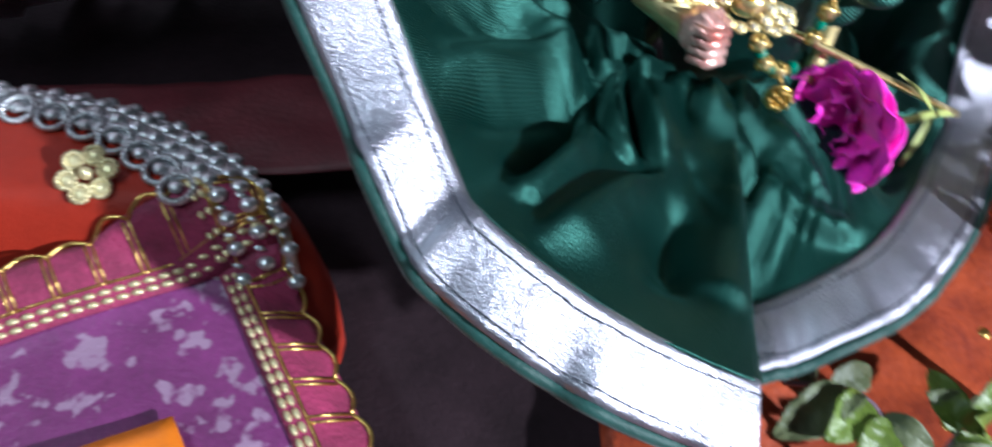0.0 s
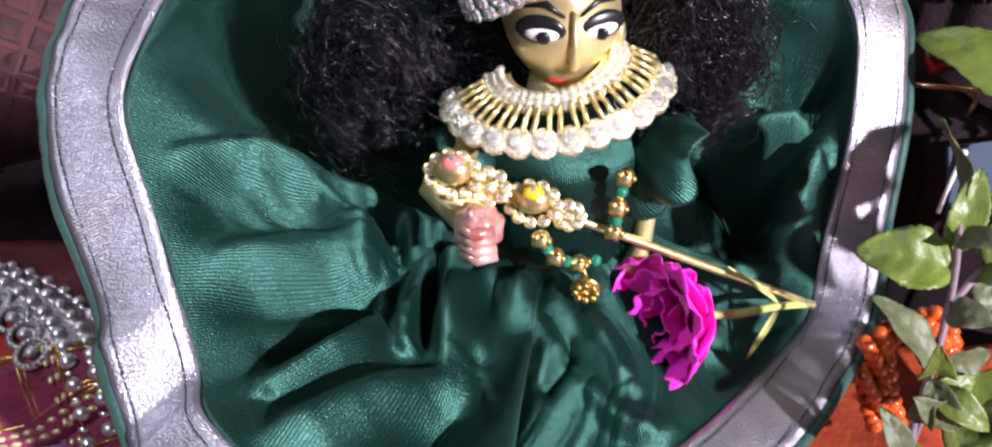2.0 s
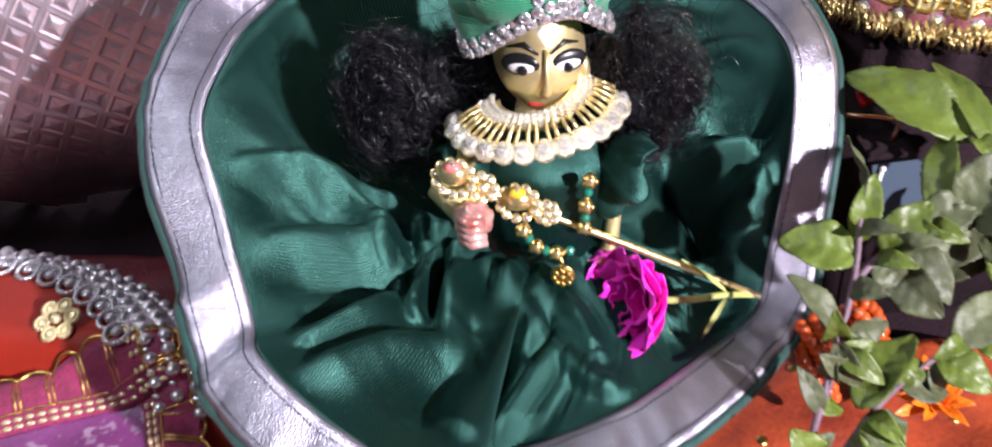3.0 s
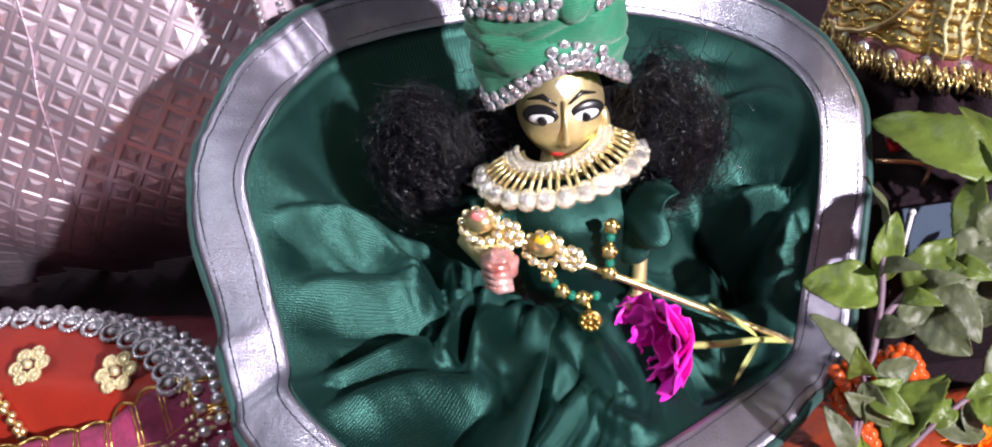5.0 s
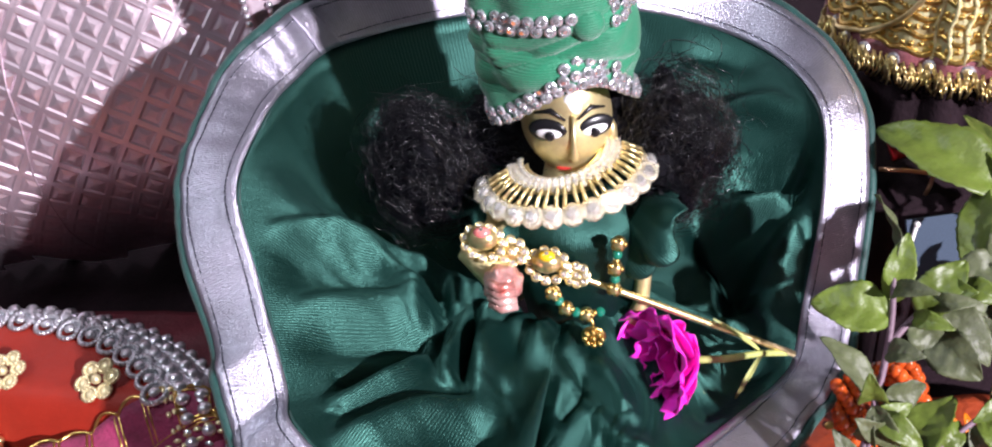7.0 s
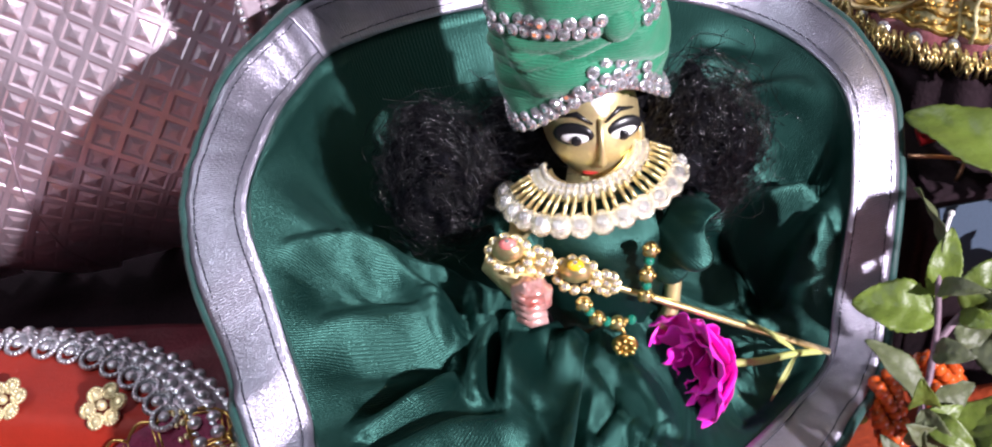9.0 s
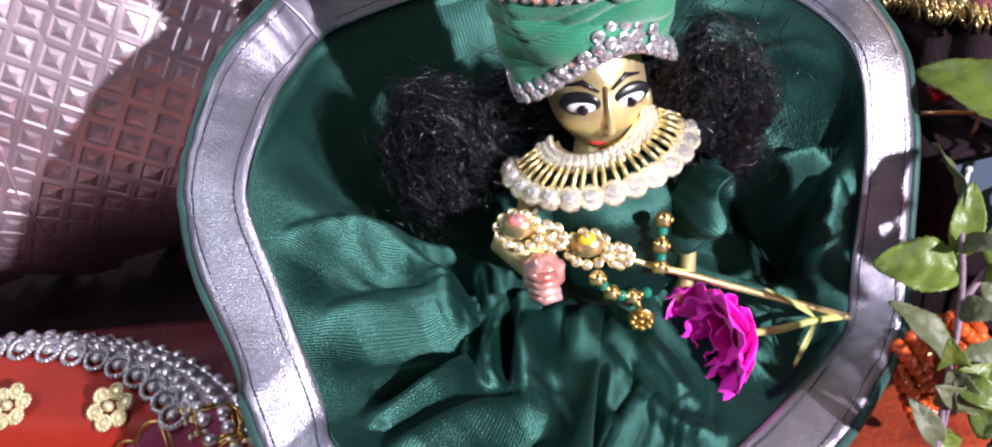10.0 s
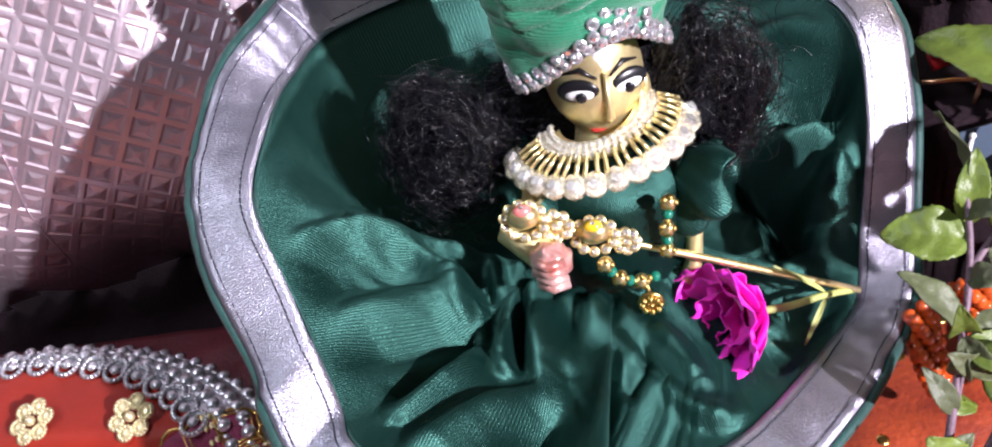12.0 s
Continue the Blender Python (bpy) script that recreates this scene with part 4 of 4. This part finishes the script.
wire = thing("hook_wire", (0.11, 0.053, 0.07), "bent copper wire hook", "hook")
part("shank", tube([(0.0935, 0.053, 0.0838), (0.1020, 0.053, 0.0832), (0.1085, 0.053, 0.0822), (0.1098, 0.053, 0.0812), (0.1090, 0.0515, 0.0785), (0.1075, 0.050, 0.0755)], 0.0007, 8), COPPER, wire)
box = thing("dark_box", (0.115, 0.05, 0.03), "dark open card box behind the leaves", "box")
bm = bmesh.new()
bmesh.ops.create_cube(bm, size=1)
bmesh.ops.bevel(bm, geom=bm.edges[:], offset=0.03, segments=2, affect="EDGES")
part("body", bm, BLACKCLOTH, box, m=pose(0.135, 0.075, 0.038, 0, 0, 12) @ Matrix.Diagonal((0.085, 0.045, 0.076, 1)))
bm = bmesh.new()
bmesh.ops.create_cube(bm, size=1)
part("flap", bm, NAVY, box, "slate blue flap", m=pose(0.112, 0.034, 0.064, -28, 0, 14) @ Matrix.Diagonal((0.022, 0.0012, 0.026, 1)), smooth=False)
pin = thing("pin", (0.1003, 0.03, 0.06), "white-headed dressmaking pin standing beside the leaves", "pin")
part("shaft", tube([(0.0995, 0.029, 0.060), (0.1003, 0.030, 0.0685), (0.1019, 0.032, 0.0777)], 0.0006, 6), WHITE, pin)
part("head", ball((0.1019, 0.032, 0.0777), 0.0010, rings=6), WHITE, pin)
tagged(part("bottle_cap", tube([(0.098, 0.062, 0.0850), (0.108, 0.063, 0.0875), (0.112, 0.063, 0.0880)], lambda s: 0.0034 - 0.001 * s, 12), REDPLASTIC), "small red plastic cap behind the leaves", "cap")

# ---- gold brocade garment of the neighbouring figure ----
robe = thing("gold_robe", (0.15, 0.14, 0.0), "gold brocade robe with beaded braid and a maroon border", "robe")


def robe_at(deg, z, out=0.0):
    a = radians(deg)
    r = 0.052 + 0.25 * (0.14 - z) * 0.4 + 0.0012 * math.sin(a * 24) + out
    return Vector((0.144 + r * math.cos(a), 0.142 + r * math.sin(a), z))


part("brocade", sheet(lambda u, v: robe_at(175 + 130 * u, 0.102 + 0.075 * v), 80, 16, thick=-0.001), ROBEGOLD, robe, "pale gold woven brocade")
part("border", sheet(lambda u, v: robe_at(170 + 140 * u, 0.0935 + 0.0085 * v, 0.0006), 80, 4, thick=-0.001), ROBEVELVET, robe, "maroon cloth border")
# black sheet added below the border to carry the robe down to the shelf
part("black_filler", sheet(lambda u, v: robe_at(170 + 140 * u, 0.001 + 0.0925 * v, -0.002), 80, 12, thick=-0.001), BLACKCLOTH, robe, "plain black filler added below the border")
PEARL = mesh_of("gold_sequin", ball((0, 0, 0), (0.0011, 0.0011, 0.0011), rings=4), OLDGOLD)
for z, step, out in ((0.1025, 1.9, 0.001), (0.1085, 1.7, 0.0008), (0.1145, 1.5, 0.0008), (0.1205, 1.9, 0.0008), (0.127, 1.5, 0.0008), (0.134, 2.0, 0.0008)):
    row = part("braid", tube([robe_at(178 + 124 * i / 60, z + 0.0012 * math.sin(i * 1.1), out) for i in range(61)], 0.0011, 6), OLDGOLD, robe)
    for i in range(int(60 / step)):
        part("gold_sequin", PEARL, None, row, m=Matrix.Translation(robe_at(185 + i * step * 1.6, z + 0.0028, 0.0012)))
bm = bmesh.new()
rnd = random.Random(8)
for i in range(330):
    d = 176 + 128 * i / 330
    p = robe_at(d, 0.0945 + 0.002 * math.sin(i), 0.003)
    tube([p + Vector((0, 0, 0.003)), p + Vector((rnd.uniform(-0.001, 0.001), -0.0022, 0.001)), p + Vector((rnd.uniform(-0.0015, 0.0015), -0.001, -0.0025))], 0.00045, 4, bm)
tagged(part("fringe", bm, GOLD, robe, "crinkled gold fringe"), kind="stuff")
part("seam_cord", tube([robe_at(d, z, 0.0022) for d, z in spline([(186, 0.0985), (200, 0.1005), (214, 0.1050), (226, 0.1130), (233, 0.1230), (236, 0.1350)], 30)], 0.0011, 8), GOLD, robe, "bright gold cord along the curved seam")
for d in (238, 243, 248, 253, 259, 265):
    part("pleat_cord", tube([robe_at(d + 0.8 * math.sin(k * 1.7), 0.101 + 0.004 * k, 0.0014) for k in range(12)], 0.0008, 6), ROBEGOLD, robe)
SEQ = gem_mesh("clear_sequin", 0.0022, PALEGOLD, 8)
for i in range(9):
    p, q = robe_at(190 + i * 12, 0.0985, 0.002), robe_at(190 + i * 12, 0.0985, 0.01)
    part("clear_sequin", SEQ, None, robe, m=aim(p, q - p))

# ---- foil sheet ----
FO, FU, FV = Vector((-0.345, 0.012, 0.012)), Vector((0.262, 0.060, 0.0)), Vector((-0.006, 0.030, 0.205))
FN = FU.cross(FV).normalized()
FN = -FN if FN.y > 0 else FN
foil = thing("foil_sheet", tuple(FO), "crinkled silver-pink foil embossed with a diamond grid", "foil")


def foil_at(x, y, out=0.0):
    """x, y from 0 to 1 along the sheet; gently buckled."""
    b = 0.006 * noise.noise(Vector((x * 2.4, y * 2.0, 7))) + 0.0022 * noise.noise(Vector((x * 9, y * 7, 1)))
    under = max(0.0, 0.40 - y + 0.03 * noise.noise(Vector((x * 8, 2, 5))))
    return FO + FU * x + FV * y + FN * (b + out + 0.055 * y * (0.5 - x) - 0.42 * under * under)


bm = bmesh.new()
cell, turn = 0.0104, radians(-36)
fu, fv = FU.length, FV.length
for i in range(-45, 60):
    for j in range(-45, 60):
        cx, cy = (i + 0.5) * cell, (j + 0.5) * cell
        X, Y = math.cos(turn) * cx - math.sin(turn) * cy, math.sin(turn) * cx + math.cos(turn) * cy
        if not (-0.002 < X / fu < 1.002 and -0.002 < Y / fv < 1.002):
            continue
        rings = []
        for k, (h, out) in enumerate(((0.5, 0.0004), (0.40, 0.0004), (0.32, -0.0001), (0.26, 0.0), (0.14, 0.0004), (0.04, 0.0005))):
            row = []
            for sx, sy in ((-1, -1), (1, -1), (1, 1), (-1, 1)):
                px, py = cx + sx * h * cell, cy + sy * h * cell
                qx, qy = math.cos(turn) * px - math.sin(turn) * py, math.sin(turn) * px + math.cos(turn) * py
                row.append(bm.verts.new(foil_at(qx / fu, qy / fv, out)))
            rings.append(row)
        for a, b in zip(rings, rings[1:]):
            for q in range(4):
                bm.faces.new((a[q], a[(q + 1) % 4], b[(q + 1) % 4], b[q]))
        bm.faces.new(rings[-1])
bmesh.ops.remove_doubles(bm, verts=bm.verts, dist=0.00002)
part("embossed_sheet", bm, FOIL, foil, smooth=False)
part("crease", tube([foil_at(0.472 + 0.085 * k / 24 + 0.002 * math.sin(k * 1.3), 0.03 + 0.90 * k / 24, 0.0007) for k in range(25)], 0.00035, 6), FOIL, foil, "thin bright crease")
lace_edge = thing("silver_lace", (-0.10, 0.07, 0.10), "narrow silver bead lace standing behind the dress", "lace")
TINYS = mesh_of("silver_bead", ball((0, 0, 0), 0.0012, rings=4), SILVERCUP)
part("net", sheet(lambda u, v: Vector((-0.106 + 0.028 * u, 0.052 + 0.03 * u, 0.10 + 0.062 * v + 0.008 * u)), 12, 12, thick=0.0006), FOIL, lace_edge)
for i in range(24):
    for j in range(5):
        part("silver_bead", TINYS, None, lace_edge, m=Matrix.Translation((-0.105 + 0.0056 * j, 0.0505 + 0.006 * j, 0.102 + 0.0027 * i + 0.0013 * (j % 2))))

# ---- red cushion with silver lace ----
CC, CRX, CRY = Vector((-0.215, -0.045, 0)), 0.117, 0.0710


def cushion_z(x, y):
    r = math.hypot((x - CC.x) / CRX, (y - CC.y) / CRY)
    k = max(0.0, 1 - r ** 10) ** 0.5
    return (0.014 + 0.033 * k) * (0.35 + 0.65 * smoothstep(-0.050, -0.022, y)) + 0.0012 * noise.noise(Vector((x * 40, y * 40, 0)))


def cushion_at(u, v):
    a = math.tau * u
    low = (math.degrees(a) + 180) % 360 - 180
    v *= 1 - 0.24 * smoothstep(-4, 30, -low) * (1 - smoothstep(60, 120, -low))
    return Vector((CC.x + CRX * v * math.cos(a), CC.y + CRY * v * math.sin(a), cushion_z(CC.x + CRX * v * math.cos(a), CC.y + CRY * v * math.sin(a))))


cushion = thing("cushion", (CC.x, CC.y, 0.0), "round red-orange silk cushion with gold flowers and silver lace", "cushion")
part("cover", sheet(cushion_at, 90, 40, loop=True), REDSILK, cushion, "plump red-orange silk cover")
part("side", sheet(lambda u, v: Vector((*cushion_at(u, 1.0).xy, cushion_at(u, 1.0).z * (1 - v))), 64, 2, loop=True), REDSILK, cushion)
lace = part("lace_band", sheet(lambda u, v: cushion_at((6 + 132 * u) / 360, 0.93 - 0.20 * v) + Vector((0, 0, 0.0012)), 90, 8, thick=-0.0008), SILVERCUP, cushion, "silver lace set with mirror beads")
DOME = mesh_of("mirror_bead", ball((0, 0, 0), (0.0024, 0.0024, 0.0018), rings=6), SILVERCUP)
LINK = mesh_of("link", ball((0, 0, 0), (0.0011, 0.0022, 0.0008), rings=4), SILVERCUP)
bm = bmesh.new()
for q in range(18):
    a, b = math.tau * q / 18, math.tau * (q + 1) / 18
    tube([(0.0042 * math.cos(a), 0.0042 * math.sin(a), 0), (0.0042 * math.cos(b), 0.0042 * math.sin(b), 0)], 0.0010, 5, bm)
ball((0, 0, 0.0006), (0.0020, 0.0020, 0.0012), bm, rings=5)
SCALLOP = mesh_of("scallop_ring", bm, SILVERCUP)
rows = ((0.92, 0), (0.865, 1), (0.81, 0))
for v, odd in rows:
    for i in range(28):
        u = (7 + 4.6 * (i + 0.5 * odd)) / 360
        part("mirror_bead", DOME, None, lace, m=Matrix.Translation(cushion_at(u, v) + Vector((0, 0, 0.0022))))
        part("link", LINK, None, lace, m=aim(cushion_at(u + 0.0064, v - 0.01) + Vector((0, 0, 0.0018)), (0, 0, 1)))
for i in range(15):
    u = (24 + 7.6 * i) / 360
    part("scallop_ring", SCALLOP, None, lace, m=aim(cushion_at(u, 0.735) + Vector((0, 0, 0.002)), (0, -0.15, 1)))
bm = ball((0, 0, 0.0014), 0.0018, rings=6)
for q in range(6):
    a = math.tau * q / 6 + 0.3
    for s in range(12):
        b, c = math.tau * s / 12, math.tau * (s + 1) / 12
        tube([(0.0052 * math.cos(a) + 0.0023 * math.cos(t), 0.0052 * math.sin(a) + 0.0023 * math.sin(t), 0.0006) for t in (b, c)], 0.0008, 4, bm)
    ball((0.0052 * math.cos(a), 0.0052 * math.sin(a), 0.0003), (0.0022, 0.0022, 0.0009), bm, rings=4)
GFLOWER = mesh_of("gold_flower", bm, PALEGOLD)
for x, y in ((-0.1592, -0.0203), (-0.1965, -0.0188), (-0.2340, -0.0200), (-0.270, -0.026)):
    e = 0.004
    n = Vector((-(cushion_z(x + e, y) - cushion_z(x - e, y)) / (2 * e), -(cushion_z(x, y + e) - cushion_z(x, y - e)) / (2 * e), 1))
    part("gold_flower", GFLOWER, None, cushion, "filigree gold sequin flower", m=aim((x, y, cushion_z(x, y) + 0.0020), n.normalized() + Vector((0, -0.45, 0)), (1, 0, 0)))

trim = thing("bead_strip", (-0.205, -0.052, 0.0), "curled strip of yellow gold beads lying on the cushion", "bead strip")
TRIM = mesh_of("gold_bead", ball((0, 0, 0), 0.0017, rings=5), GOLD)
rows = spline([(-0.2409, -0.0367), (-0.2268, -0.0263), (-0.2092, -0.0274), (-0.1939, -0.0365)], 17)
for odd in (0, 1):
    for x, y in rows:
        part("gold_bead", TRIM, None, trim, m=Matrix.Translation((x + 0.0014 * odd, y - 0.0026 * odd, cushion_z(x, y) + 0.0032)))

# ---- purple brocade cloth with pink border ----
PC, PU, PV = Vector((-0.1200, -0.0165, 0)), Vector((-0.915, -0.400, 0)), Vector((0.480, -0.877, 0))


def drape(s, t, out=0.0):
    """s metres along the upper edge, t metres along the right edge."""
    z = 0.0375 - 0.009 * smoothstep(0, 0.022, t) - 0.006 * smoothstep(0.03, 0.14, t) - 0.006 * (1 - smoothstep(0, 0.012, s)) + 0.0016 * noise.noise(Vector((s * 40, t * 40, 3)))
    p = PC + PU * s + PV * t
    return Vector((p.x, p.y, max(z, cushion_z(p.x, p.y) + 0.0016) + out))


BW = 0.0165
cover = thing("brocade_cloth", (-0.16, -0.06, 0.0), "purple brocade cloth with a pink and gold braid border", "cloth")
part("field", sheet(lambda u, v: drape(BW * 0.8 + 0.22 * u, BW * 0.8 + 0.20 * v, -0.0006), 60, 60, thick=-0.0005), BROCADE, cover, "purple silk woven with pale paisleys")
part("border", sheet(lambda u, v: drape(0.235 * u, BW * v), 90, 8, thick=-0.0007), PINK, cover, "pink woven border")
part("border", sheet(lambda u, v: drape(BW * u, BW + 0.19 * v), 8, 80, thick=-0.0007), PINK, cover, "pink woven border")
GB = mesh_of("gold_seed_bead", ball((0, 0, 0), (0.0008, 0.0008, 0.0007), rings=4), PALEGOLD)
SB = mesh_of("silver_tube_bead", ball((0, 0, 0), (0.0017, 0.0009, 0.0008), rings=4), PALEGOLD)


def edge_run(f, length):
    """Scalloped gold cord, cross bars and a double line of beads along one border."""
    bm = bmesh.new()
    n = int(length / 0.0105)
    for i in range(n):
        s0 = i * 0.0105
        tube([f(s0 + 0.0105 * k / 8, 0.0012 - 0.0022 * math.sin(math.pi * k / 8), 0.0009) for k in range(9)], 0.00055, 5, bm)
        for d in (0.0, 0.0016):
            tube([f(s0 + d, 0.0010, 0.0008), f(s0 + d, 0.0062, 0.0012), f(s0 + d, 0.0108, 0.0008)], 0.0004, 5, bm)
        tube([f(s0 + 0.0105 * k / 8, 0.0112, 0.0008) for k in range(9)], 0.0004, 5, bm)
    tagged(part("gold_cord", bm, OLDGOLD, cover, "scalloped gold cord"), kind="stuff")
    for line in (0.0130, 0.0150):
        for i in range(int(length / 0.0036)):
            p, q = f(i * 0.0036, line, 0.0008), f(i * 0.0036 + 0.001, line, 0.0008)
            part("silver_tube_bead", SB, None, cover, m=aim(p, (0, 0, 1), q - p))


edge_run(lambda a, b, o: drape(a, b, o), 0.16)
edge_run(lambda a, b, o: drape(b, a, o), 0.125)
patch = sheet(lambda u, v: drape(0.038 + 0.13 * u - 0.004 * v, 0.052 + 0.13 * v + 0.004 * u, 0.0030 + 0.0008 * math.sin(9 * u)), 30, 30, thick=-0.0006)
patch_ob = tagged(part("orange_cloth", patch, ORANGE), "folded orange silk cloth with gold dots on the brocade", "cloth")
GD = mesh_of("gold_dot", ball((0, 0, 0), (0.0026, 0.0026, 0.0004), rings=5), OLDGOLD)
for i in range(5):
    for j in range(5):
        part("gold_dot", GD, None, patch_ob, m=Matrix.Translation(drape(0.048 + 0.017 * i + 0.008 * (j % 2), 0.060 + 0.014 * j, 0.0036)))
strip = sheet(lambda u, v: (-0.32 + 0.245 * u, 0.005 + 0.042 * v + 0.012 * u, 0.012 + cloth_height(u * 0.2, v * 0.05, 0.004, 12)), 40, 14, thick=-0.0006)
tagged(part("maroon_cloth", strip, MAROON), "dark maroon cloth crumpled behind the cushion", "cloth")
